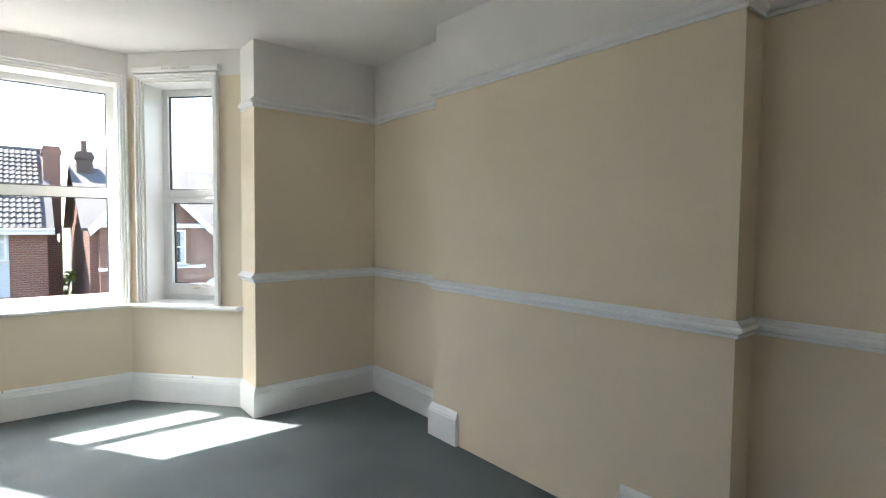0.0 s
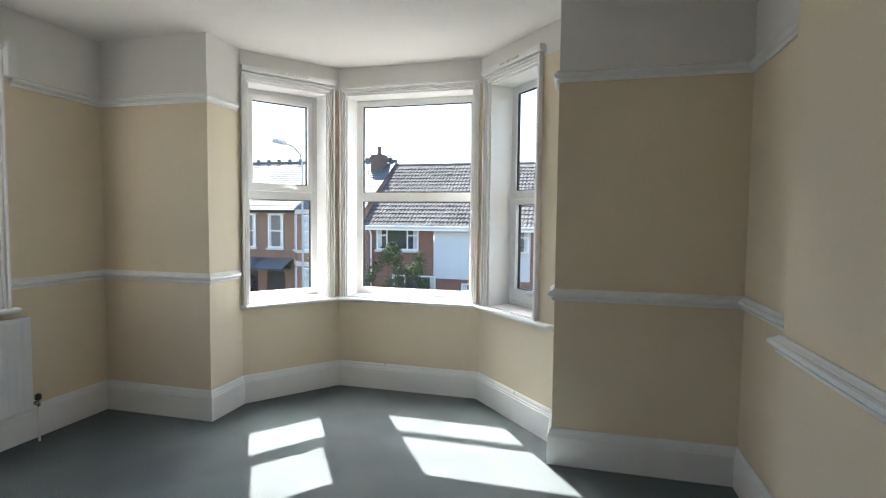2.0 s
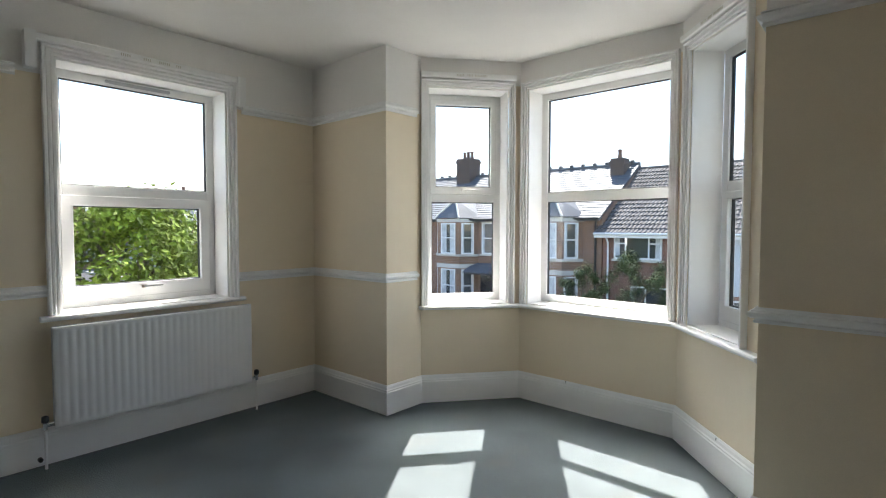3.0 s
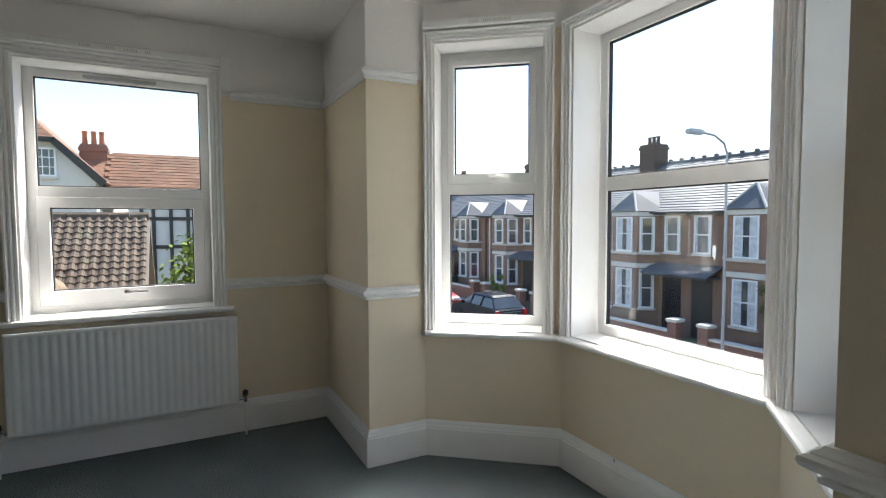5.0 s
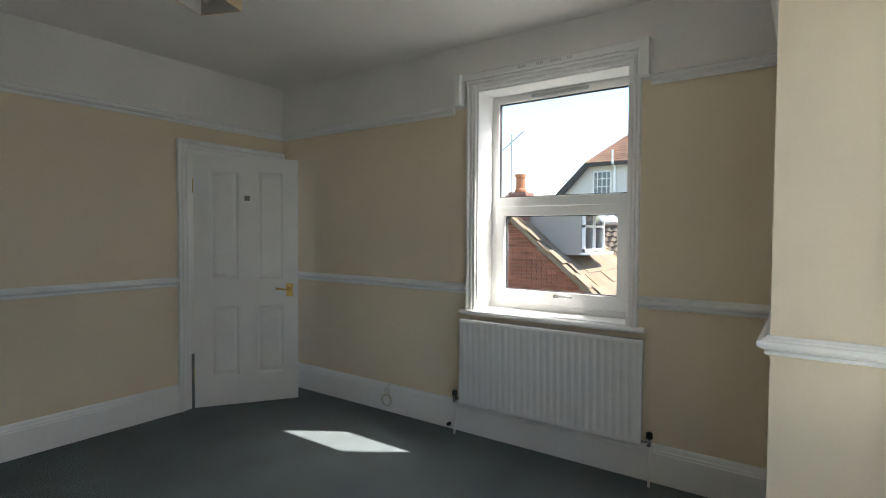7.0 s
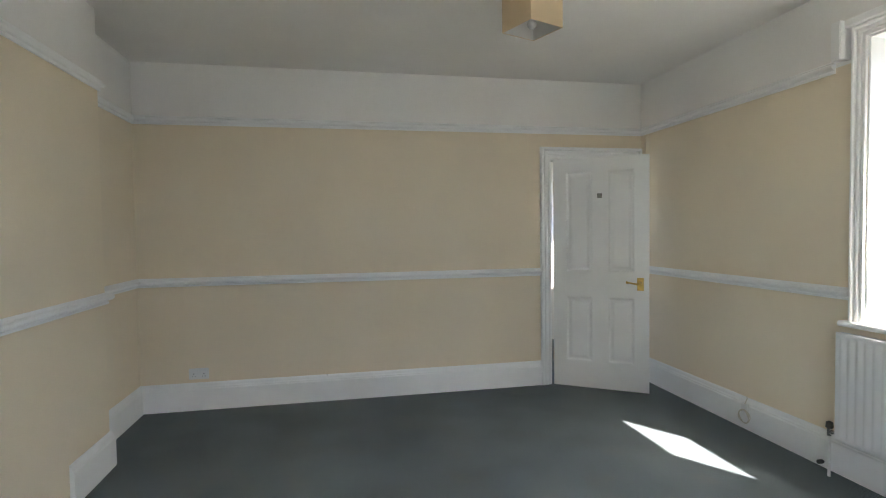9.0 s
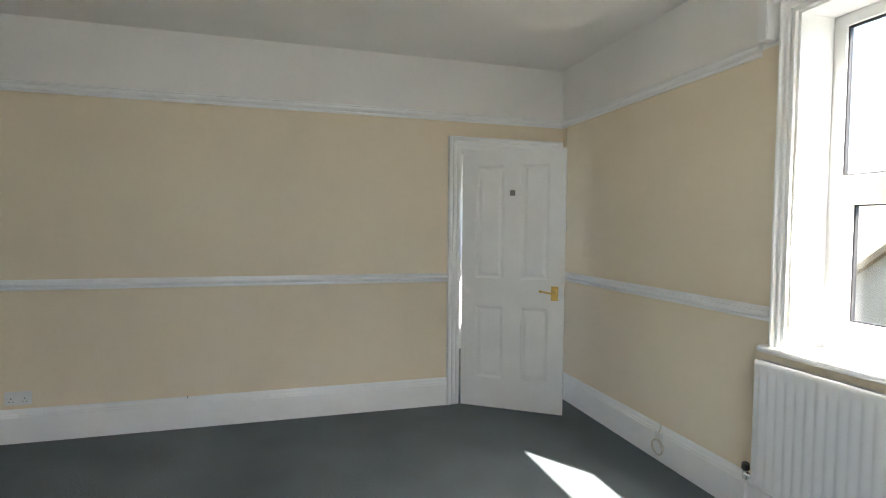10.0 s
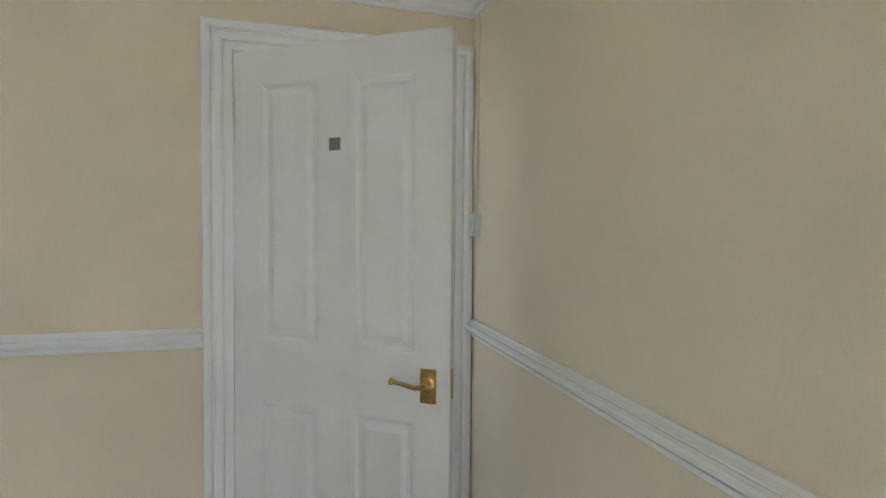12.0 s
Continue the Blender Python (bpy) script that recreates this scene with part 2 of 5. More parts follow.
def prism(points, axis, a, b, bm=None):
    """A polygon extruded along an axis from a to b. points: the two other coordinates in xyz order."""
    bm = bm or bmesh.new()
    def at(p, d):
        return {"x": (d, p[0], p[1]), "y": (p[0], d, p[1]), "z": (p[0], p[1], d)}[axis]
    lo = [bm.verts.new(at(p, a)) for p in points]
    hi = [bm.verts.new(at(p, b)) for p in points]
    k = len(points)
    bm.faces.new(lo[::-1])
    bm.faces.new(hi)
    for i in range(k):
        bm.faces.new((lo[i], lo[(i + 1) % k], hi[(i + 1) % k], hi[i]))
    return bm


def tube(bm, pts, r, sides=8, r_end=None):
    """A round bar along a line of points."""
    rings = []
    k = len(pts)
    for i, p in enumerate(pts):
        p = Vector(p)
        d = (Vector(pts[min(i + 1, k - 1)]) - Vector(pts[max(i - 1, 0)])).normalized()
        u = d.cross(Vector((0.31, 0.2, 0.93))).normalized()
        v = d.cross(u)
        rr = r if r_end is None else r + (r_end - r) * i / (k - 1)
        rings.append([bm.verts.new(p + rr * (math.cos(a) * u + math.sin(a) * v)) for a in [2 * math.pi * j / sides for j in range(sides)]])
    for a, b in zip(rings, rings[1:]):
        for j in range(sides):
            bm.faces.new((a[j], a[(j + 1) % sides], b[(j + 1) % sides], b[j]))
    bm.faces.new(rings[0][::-1])
    bm.faces.new(rings[-1])
    return bm


def sweep(pts, profile, place, closed=False, bm=None):
    """A moulding: profile points (a to the left of the line, b out of its plane), mitred along 2D points; place maps (u, w, b) to 3D."""
    bm = bm or bmesh.new()
    k = len(pts)
    rings = []
    for i in range(k):
        p = Vector(pts[i])
        prev = Vector(pts[i - 1]) if (i or closed) else None
        nxt = Vector(pts[(i + 1) % k]) if (i < k - 1 or closed) else None
        d1 = (p - prev).normalized() if prev is not None else None
        d2 = (nxt - p).normalized() if nxt is not None else None
        d1 = d1 if d1 is not None else d2
        d2 = d2 if d2 is not None else d1
        n1, n2 = Vector((-d1.y, d1.x)), Vector((-d2.y, d2.x))
        m = (n1 + n2) / (1 + n1.dot(n2))
        rings.append([bm.verts.new(place(p.x + a * m.x, p.y + a * m.y, b)) for a, b in profile])
    n = len(profile)
    pairs = list(zip(rings, rings[1:])) + ([(rings[-1], rings[0])] if closed else [])
    for r1, r2 in pairs:
        for j in range(n):
            bm.faces.new((r1[j], r1[(j + 1) % n], r2[(j + 1) % n], r2[j]))
    if not closed:
        bm.faces.new(rings[0])
        bm.faces.new(rings[-1][::-1])
    return bm


def lathe(profile, sides=16, bm=None, m=Matrix()):
    """A turned body about z from (radius, height) points."""
    bm = bm or bmesh.new()
    rings = []
    for r, z in profile:
        rings.append([bm.verts.new(m @ Vector((r * math.cos(a), r * math.sin(a), z))) for a in [2 * math.pi * j / sides for j in range(sides)]])
    for a, b in zip(rings, rings[1:]):
        for j in range(sides):
            bm.faces.new((a[j], a[(j + 1) % sides], b[(j + 1) % sides], b[j]))
    bm.faces.new(rings[0][::-1])
    bm.faces.new(rings[-1])
    return bm


# ---- the room ----
WX, EX, SY, NY = -1.223, 3.024, 0.705, 4.541
CX, CY0, CY1 = 2.856, 1.66, 3.524
PWX, PEX = -0.32, 2.03
ZC, RAIL, DADO, SKIRT = 2.687, 2.219, 0.973, 0.215
PWY, PEY = 4.901, 4.820
BAY = [(PWX, PWY), (0.184, 5.529), (1.407, 5.516), (PEX, PEY)]
BAY_T = 0.245
W_OPEN = (2.778, 3.802, 0.86, 2.362)
BAY_SILL, BAY_HEAD = 0.765, 2.470
DOOR = (-1.115, -0.338, 2.003)


def offset_line(pts, d):
    out = []
    for i, p in enumerate(pts):
        p = Vector(p)
        ds = []
        if i:
            ds.append((p - Vector(pts[i - 1])).normalized())
        if i < len(pts) - 1:
            ds.append((Vector(pts[i + 1]) - p).normalized())
        ns = [Vector((-q.y, q.x)) for q in ds]
        m = ns[0] if len(ns) == 1 else (ns[0] + ns[1]) / (1 + ns[0].dot(ns[1]))
        out.append(p + d * m)
    return out


def lerp2(a, b, s):
    return (a[0] + (b[0] - a[0]) * s, a[1] + (b[1] - a[1]) * s)


def wall(name, a, b, oa, ob_, openings=(), z0=-0.02, z1=ZC + 0.02, split=RAIL + 0.03, mats=None):
    """A wall between the inner line a-b and the outer line oa-ob, with openings (from, to in metres along a-b, bottom, top);
    below split it is papered, above it white."""
    bm = bmesh.new()
    length = (Vector(b) - Vector(a)).length
    cuts = sorted({0.0, length, *[o[0] for o in openings], *[o[1] for o in openings]})
    for s0, s1 in zip(cuts, cuts[1:]):
        plan = [lerp2(a, b, s0 / length), lerp2(a, b, s1 / length), lerp2(oa, ob_, s1 / length), lerp2(oa, ob_, s0 / length)]
        spans = [(z0, z1)]
        for o in openings:
            if o[0] <= s0 + 1e-6 and o[1] >= s1 - 1e-6:
                spans = [(z0, o[2]), (o[3], z1)]
        for lo, hi in spans:
            if hi - lo < 1e-4:
                continue
            if lo < split < hi:
                quad_prism(bm, plan, lo, split, 0)
                quad_prism(bm, plan, split, hi, 1)
            else:
                quad_prism(bm, plan, lo, hi, 0 if hi <= split else 1)
    bmesh.ops.remove_doubles(bm, verts=bm.verts, dist=1e-5)
    return tagged(part(name, bm, mats or [CREAM, WHITE]), "cream textured wallpaper wall with white frieze above the picture rail", "wall", kind="structure")


# the west wall with its window, the plain east and south walls, the piers beside the bay
wall("wall_west", (WX, SY - 0.12), (WX, NY), (WX - 0.25, SY - 0.12), (WX - 0.25, NY),
     [(W_OPEN[0] - SY + 0.12, W_OPEN[1] - SY + 0.12, W_OPEN[2], W_OPEN[3])])
wall("wall_south", (EX, SY), (WX, SY), (EX, SY - 0.12), (WX, SY - 0.12), [(EX - DOOR[1], EX - DOOR[0], -0.02, DOOR[2])])
wall("wall_east", (EX, NY), (EX, SY - 0.12), (EX + 0.25, NY), (EX + 0.25, SY - 0.12))
wall("wall_north_1", (WX - 0.30, NY), (PWX, NY), (WX - 0.30, PWY), (PWX, PWY))
wall("wall_north_2", (PEX, NY), (EX + 0.25, NY), (PEX, PEY), (EX + 0.25, PEY))
tagged(wall("chimney_breast", (CX, CY1), (CX, CY0), (EX, CY1), (EX, CY0)),
       "cream papered chimney breast with its fireplace closed up", "chimney breast", kind="structure")
OUT = offset_line(BAY, BAY_T)
BAY_OPEN = []
for i, (s0, s1) in enumerate(((0.052, 0.704), (0.067, 1.161), (0.124, 0.711))):
    wall("wall_bay_%d" % (i + 1), BAY[i], BAY[i + 1], OUT[i], OUT[i + 1], [(s0, s1, BAY_SILL, BAY_HEAD)], split=2.50)
    a, b = Vector(BAY[i]), Vector(BAY[i + 1])
    d = (b - a).normalized()
    BAY_OPEN.append((Matrix(((d.x, -d.y, 0, a.x), (d.y, d.x, 0, a.y), (0, 0, 1, 0), (0, 0, 0, 1))), s0, s1))
W_FRAME = Matrix(((0, -1, 0, WX), (1, 0, 0, 0), (0, 0, 1, 0), (0, 0, 0, 1)))

bm = bmesh.new()
quad_prism(bm, [(WX - 0.3, SY - 1.9), (0.95, SY - 1.9), (0.95, SY - 0.12), (EX + 0.25, SY - 0.12), (EX + 0.25, PEY), tuple(OUT[3]), tuple(OUT[2]), tuple(OUT[1]), tuple(OUT[0]), (WX - 0.3, PWY)], ZC, ZC + 0.25)
tagged(part("ceiling", bm, WHITE), "white painted plaster ceiling", "ceiling", kind="structure")
bm = bmesh.new()
quad_prism(bm, [(WX - 0.3, SY - 1.9), (0.95, SY - 1.9), (0.95, SY - 0.12), (EX + 0.25, SY - 0.12), (EX + 0.25, PEY), tuple(OUT[3]), tuple(OUT[2]), tuple(OUT[1]), tuple(OUT[0]), (WX - 0.3, PWY)], -0.25, 0.0)
tagged(part("floor", bm, CARPET), "dark green-grey short pile carpet", "floor", kind="structure")

bm = bmesh.new()
quad_prism(bm, [(WX - 0.3, SY - 1.9), (0.95, SY - 1.9), (0.95, SY - 0.12), (EX + 0.25, SY - 0.12), (EX + 0.25, PEY), tuple(OUT[3]), tuple(OUT[2]), tuple(OUT[1]), tuple(OUT[0]), (WX - 0.3, PWY)], -3.3, -0.26)
tagged(part("wall_lower_storey", bm, BRICK_RED), "plain brick lower storey under the room", "wall", kind="structure")

# the landing behind the open door
tagged(part("wall_landing_1", box(WX - 0.3, SY - 1.9, 0, 0.9, SY - 1.75, ZC), WHITE), "plain white landing wall", "wall", kind="structure")
tagged(part("wall_landing_2", box(0.8, SY - 1.75, 0, 0.95, SY - 0.12, ZC), WHITE), "plain white landing wall", "wall", kind="structure")
# opening added out of sight, so that daylight brightens the door's hinge gap
bm = box(WX - 0.3, SY - 1.75, 0, WX - 0.15, SY - 0.12, 1.3)
add_box(bm, WX - 0.3, SY - 1.75, 2.2, WX - 0.15, SY - 0.12, ZC)
add_box(bm, WX - 0.3, SY - 1.75, 1.3, WX - 0.15, SY - 1.55, 2.2)
add_box(bm, WX - 0.3, SY - 0.42, 1.3, WX - 0.15, SY - 0.12, 2.2)
tagged(part("wall_landing_3", bm, WHITE), "plain white landing wall with an unseen opening added to let daylight in", "wall", kind="structure")

# ---- mouldings ----
flat = lambda z: (lambda u, w, b: (u, w, z + b))
SKIRT_P = [(0.001, 0.0), (0.024, 0.0), (0.024, 0.165), (0.020, 0.172), (0.020, 0.180), (0.015, 0.188), (0.012, 0.203), (0.006, SKIRT), (0.001, SKIRT)]
DADO_P = [(0.001, 0.0), (0.012, 0.0), (0.016, 0.004), (0.016, 0.013), (0.011, 0.015), (0.011, 0.019), (0.024, 0.022), (0.036, 0.030), (0.040, 0.039), (0.038, 0.047), (0.030, 0.051), (0.024, 0.051), (0.024, 0.055), (0.014, 0.062), (0.010, 0.068), (0.001, 0.068)]
RAIL_P = [(0.001, 0.0), (0.012, 0.0), (0.014, 0.012), (0.010, 0.014), (0.010, 0.018), (0.024, 0.024), (0.032, 0.034), (0.032, 0.044), (0.024, 0.049), (0.016, 0.050), (0.016, 0.054), (0.020, 0.060), (0.012, 0.066), (0.001, 0.066)]


def moulding(name, pts, profile, z, label):
    return tagged(part(name, sweep(pts, profile, flat(z)), GLOSS), label, name.replace("_", " "), kind="structure")


EAST_LINE = [(EX, SY), (EX, CY0), (CX, CY0), (CX, CY1), (EX, CY1), (EX, NY), (PEX, NY)]
moulding("dado_rail", [(-0.238, SY)] + EAST_LINE + [(PEX, PEY - 0.03)], DADO_P, DADO, "white moulded wooden dado rail")
moulding("dado_rail", [(PWX, 4.85), (PWX, NY), (WX, NY), (WX, 3.868)], DADO_P, DADO, "white moulded wooden dado rail")
moulding("dado_rail", [(WX, 2.712), (WX, SY)], DADO_P, DADO, "white moulded wooden dado rail")
moulding("picture_rail", [(WX, 2.60), (WX, SY)] + EAST_LINE + [(PEX, PEY - 0.03)], RAIL_P, RAIL, "white moulded wooden picture rail")
moulding("picture_rail", [(PWX, 4.85), (PWX, NY), (WX, NY), (WX, 3.915)], RAIL_P, RAIL, "white moulded wooden picture rail")
moulding("skirting", [(-0.238, SY), (EX, SY), (EX, CY0), (CX, CY0), (CX, 2.125)], SKIRT_P, 0, "tall white moulded skirting board")
moulding("skirting", [(CX, 3.266), (CX, CY1), (EX, CY1), (EX, NY), (PEX, NY)] + BAY[::-1] + [(PWX, NY), (WX, NY), (WX, SY)], SKIRT_P, 0, "tall white moulded skirting board")

ARCH_P = [(0.0, 0.0), (0.0, 0.014), (0.002, 0.016), (0.013, 0.016), (0.014, 0.011), (0.017, 0.011), (0.018, 0.021), (0.022, 0.024), (0.031, 0.024), (0.033, 0.018), (0.036, 0.018), (0.038, 0.030), (0.042, 0.036), (0.050, 0.036), (0.052, 0.033), (0.052, 0.0)]


def scaled(profile, k):
    return [(a * k, b) for a, b in profile]


def in_wall(m):
    return lambda u, w, b: m @ Vector((u, -0.0005 - b, w))


# window boards and architraves of the bay and of the west window
SILL_P = [(-0.0, 0.0), (0.045, 0.0), (0.055, 0.006), (0.058, 0.015), (0.055, 0.024), (0.045, 0.030), (0.0, 0.030)]
bm = sweep([(PEX, PEY - 0.025)] + BAY[::-1] + [(PWX, PWY - 0.025)], SILL_P, flat(BAY_SILL - 0.029))
for m, s0, s1 in BAY_OPEN:
    quad_prism(bm, [tuple((m @ Vector(p)).xy) for p in ((s0 + 0.001, 0.002, 0), (s1 - 0.001, 0.002, 0), (s1 - 0.001, 0.21, 0), (s0 + 0.001, 0.21, 0))], BAY_SILL + 0.0005, BAY_SILL + 0.008)
tagged(part("window_sill", bm, GLOSS), "white gloss wooden window board running round the bay", "window sill", kind="structure")
for (m, s0, s1), lab in zip(BAY_OPEN, ("narrow", "wide", "narrow")):
    tagged(part("architrave", sweep([(s0, BAY_SILL + 0.002), (s0, BAY_HEAD), (s1, BAY_HEAD), (s1, BAY_SILL + 0.002)], scaled(ARCH_P, 0.95), in_wall(m)), GLOSS),
           "white moulded architrave round the %s bay window" % lab, "architrave", kind="structure")
y0, y1, zb, zt = W_OPEN
bm = sweep([(WX, 3.905), (WX, 2.675)], SILL_P, flat(0.832))
add_box(bm, WX - 0.2, y0 + 0.001, 0.8605, WX - 0.001, y1 - 0.001, 0.868)
tagged(part("window_sill", bm, GLOSS), "white gloss wooden window board above the radiator", "window sill", kind="structure")
tagged(part("architrave", sweep([(y0, 0.863), (y0, zt), (y1, zt), (y1, 0.863)], scaled(ARCH_P, 1.2), in_wall(W_FRAME)), GLOSS),
       "white moulded architrave round the side window", "architrave", kind="structure")
# gloss-painted linings inside the openings
for m, s0, s1, b0, b1 in [(m, s0, s1, BAY_SILL + 0.008, BAY_HEAD) for m, s0, s1 in BAY_OPEN] + [(W_FRAME, y0, y1, 0.868, zt)]:
    bm = sweep([(s0, b0), (s0, b1), (s1, b1), (s1, b0)], [(-0.0005, -0.0025), (-0.012, -0.0025), (-0.012, -0.1955), (-0.0005, -0.1955)], in_wall(m))
    tagged(part("window_lining", bm, GLOSS), "white gloss painted window reveal lining", "trim", kind="structure")
DOOR_M = Matrix(((-1, 0, 0, 0), (0, -1, 0, SY), (0, 0, 1, 0), (0, 0, 0, 1)))
bm = sweep([(-DOOR[1], 0.0), (-DOOR[1], DOOR[2]), (-DOOR[0], DOOR[2]), (-DOOR[0], 0.0)], scaled(ARCH_P, 1.9), in_wall(DOOR_M))
tagged(part("architrave", bm, GLOSS), "white moulded architrave round the doorway", "architrave", kind="structure")
bm = box(DOOR[1] - 0.006, SY - 0.119, 0, DOOR[1] - 0.0005, SY - 0.001, DOOR[2])
add_box(bm, DOOR[0] + 0.0005, SY - 0.119, 0, DOOR[0] + 0.02, SY - 0.001, DOOR[2])
add_box(bm, DOOR[0] + 0.02, SY - 0.119, DOOR[2] - 0.012, DOOR[1] - 0.006, SY - 0.001, DOOR[2] - 0.0005)
tagged(part("door_frame", bm, GLOSS), "white painted door lining", "door frame", kind="structure")


# ---- windows ----
def frame_ring(bm, u0, u1, z0, z1, w, v0, v1, bevel=0.004):
    prof = [(0, v0), (0, v1 - bevel), (-bevel, v1), (-w + bevel, v1), (-w, v1 - bevel), (-w, v0)]
    sweep([(u0, z0), (u0, z1), (u1, z1), (u1, z0)], [(a, b) for a, b in prof], lambda u, w_, b: (u, -b, w_), True, bm)


def pvc_window(name, m, u0, u1, z0, z1, transom, sash, label, depth=0.20, vent=False, inset=0.032):
    """A white plastic window set back in its opening: outer frame, transom, panes, one opening sash, seals."""
    root = thing(name, m, label, "window", kind="structure")
    front = -depth
    bm = bmesh.new()
    fw = 0.052
    frame_ring(bm, u0 - 0.0115, u1 + 0.0115, z0 - 0.006, z1 + 0.0115, fw + 0.0115, front - 0.038, front)
    part("window_frame", bm, PVC, root)
    part("transom", box(u0 + fw, -front, transom - 0.038, u1 - fw, -front + 0.045, transom + 0.038, 0.004), PVC, root)
    for low, high, kind in ((transom + 0.038, z1 - fw, "upper"), (z0 + fw, transom - 0.038, "lower")):
        a, b, lo, hi = u0 + fw, u1 - fw, low, high
        holder = root
        if sash == kind:
            bm = bmesh.new()
            foot = 0.080 if kind == "lower" else 0.048
            frame_ring(bm, a - 0.012, b + 0.012, lo - 0.012, hi + 0.012, inset + 0.012, front - 0.04, front + 0.016)
            add_box(bm, a + inset - 0.002, -front - 0.0155, lo + inset - 0.004, b - inset + 0.002, -front + 0.039, lo + foot, 0)
            holder = part("sash", bm, PVC, root, "opening sash in the white plastic frame")
            a, b, lo, hi = a + inset, b - inset, lo + foot, hi - inset
            # handle at the foot of the sash
            mid = (a + b) / 2
            h = box(mid - 0.018, -front - 0.030, lo - 0.036, mid + 0.018, -front - 0.016, lo - 0.016, 0.003)
            tube(h, [(mid, -front - 0.034, lo - 0.026), (mid + 0.05, -front - 0.040, lo - 0.024), (mid + 0.115, -front - 0.036, lo - 0.026)], 0.007)
            part("handle", h, PVC if kind == "upper" else CHROME, holder)
        bm = bmesh.new()
        frame_ring(bm, a, b, lo, hi, 0.006, front - 0.035, front - 0.012, 0.001)
        part("seal", bm, SEAL, holder)
        pane = part("pane", box(a + 0.002, -front + 0.022, lo + 0.002, b - 0.002, -front + 0.026, hi - 0.002), GLASS, holder)
        pane.visible_shadow = False
    if vent:
        c = (u0 + u1) / 2
        v = box(c - 0.20, -front - 0.012, z1 - 0.036, c + 0.20, -front, z1 - 0.016, 0.004)
        add_box(v, c - 0.18, -front - 0.020, z1 - 0.040, c + 0.19, -front - 0.010, z1 - 0.032)
        # grey here stands for the shadow on a white vent
        part("trickle_vent", v, GREY_METAL, root, "white slotted trickle vent, coloured grey for the shadow on it")
    return root


for i, ((m, s0, s1), sash, lab) in enumerate(zip(BAY_OPEN, ("upper", "", "lower"), (
        "narrow white plastic bay window with an opening top sash", "wide white plastic bay window over the street", "narrow white plastic bay window with an opening lower sash"))):
    pvc_window("window_%d" % (i + 1), m, s0 + 0.012, s1 - 0.012, BAY_SILL + 0.008, BAY_HEAD - 0.012, 1.624, sash, lab)
pvc_window("window_4", W_FRAME, y0 + 0.012, y1 - 0.012, 0.868, zt - 0.012, 1.605, "lower", "white plastic side window with trickle vent and opening lower sash", vent=True, inset=0.055)


# ---- curtain rail boards ----
def rail_board(m, u0, u1, z0, z1, drop, label):
    root = thing("curtain_rail_board", m, label, "curtain rail")
    prof = [(0, 0), (0, 0.042), (0.008, 0.05), (z1 - z0 - 0.006, 0.05), (z1 - z0, 0.044), (z1 - z0, 0)]
    part("board", sweep([(u0, z0), (u1, z0)], prof, lambda u, w, b: (u, -0.001 - b, w)), GLOSS, root)
    if drop:
        for a in (u0 - 0.055, u1):
            part("end_block", box(a, -0.078, drop, a + 0.055, -0.001, z1, 0.004), GLOSS, root)
    rng = random.Random(7)
    for c in (0.36, 0.47, 0.55, 0.64):
        for j in range(rng.randint(3, 6)):
            u = u0 + (u1 - u0) * c + j * 0.012
            part("bracket_mark", box(u, -0.0535, z0 + 0.015, u + 0.005, -0.0505, z1 - 0.014), STONE, root)
    return root


rail_board(W_FRAME, 2.690, 3.860, 2.426, 2.470, 2.265, "white painted curtain rail board over the side window")
rail_board(BAY_OPEN[0][0], 0.005, 0.755, 2.528, 2.572, 0, "white painted curtain rail board over a narrow bay window")
rail_board(BAY_OPEN[2][0], 0.07, 0.78, 2.528, 2.572, 0, "white painted curtain rail board over a narrow bay window")


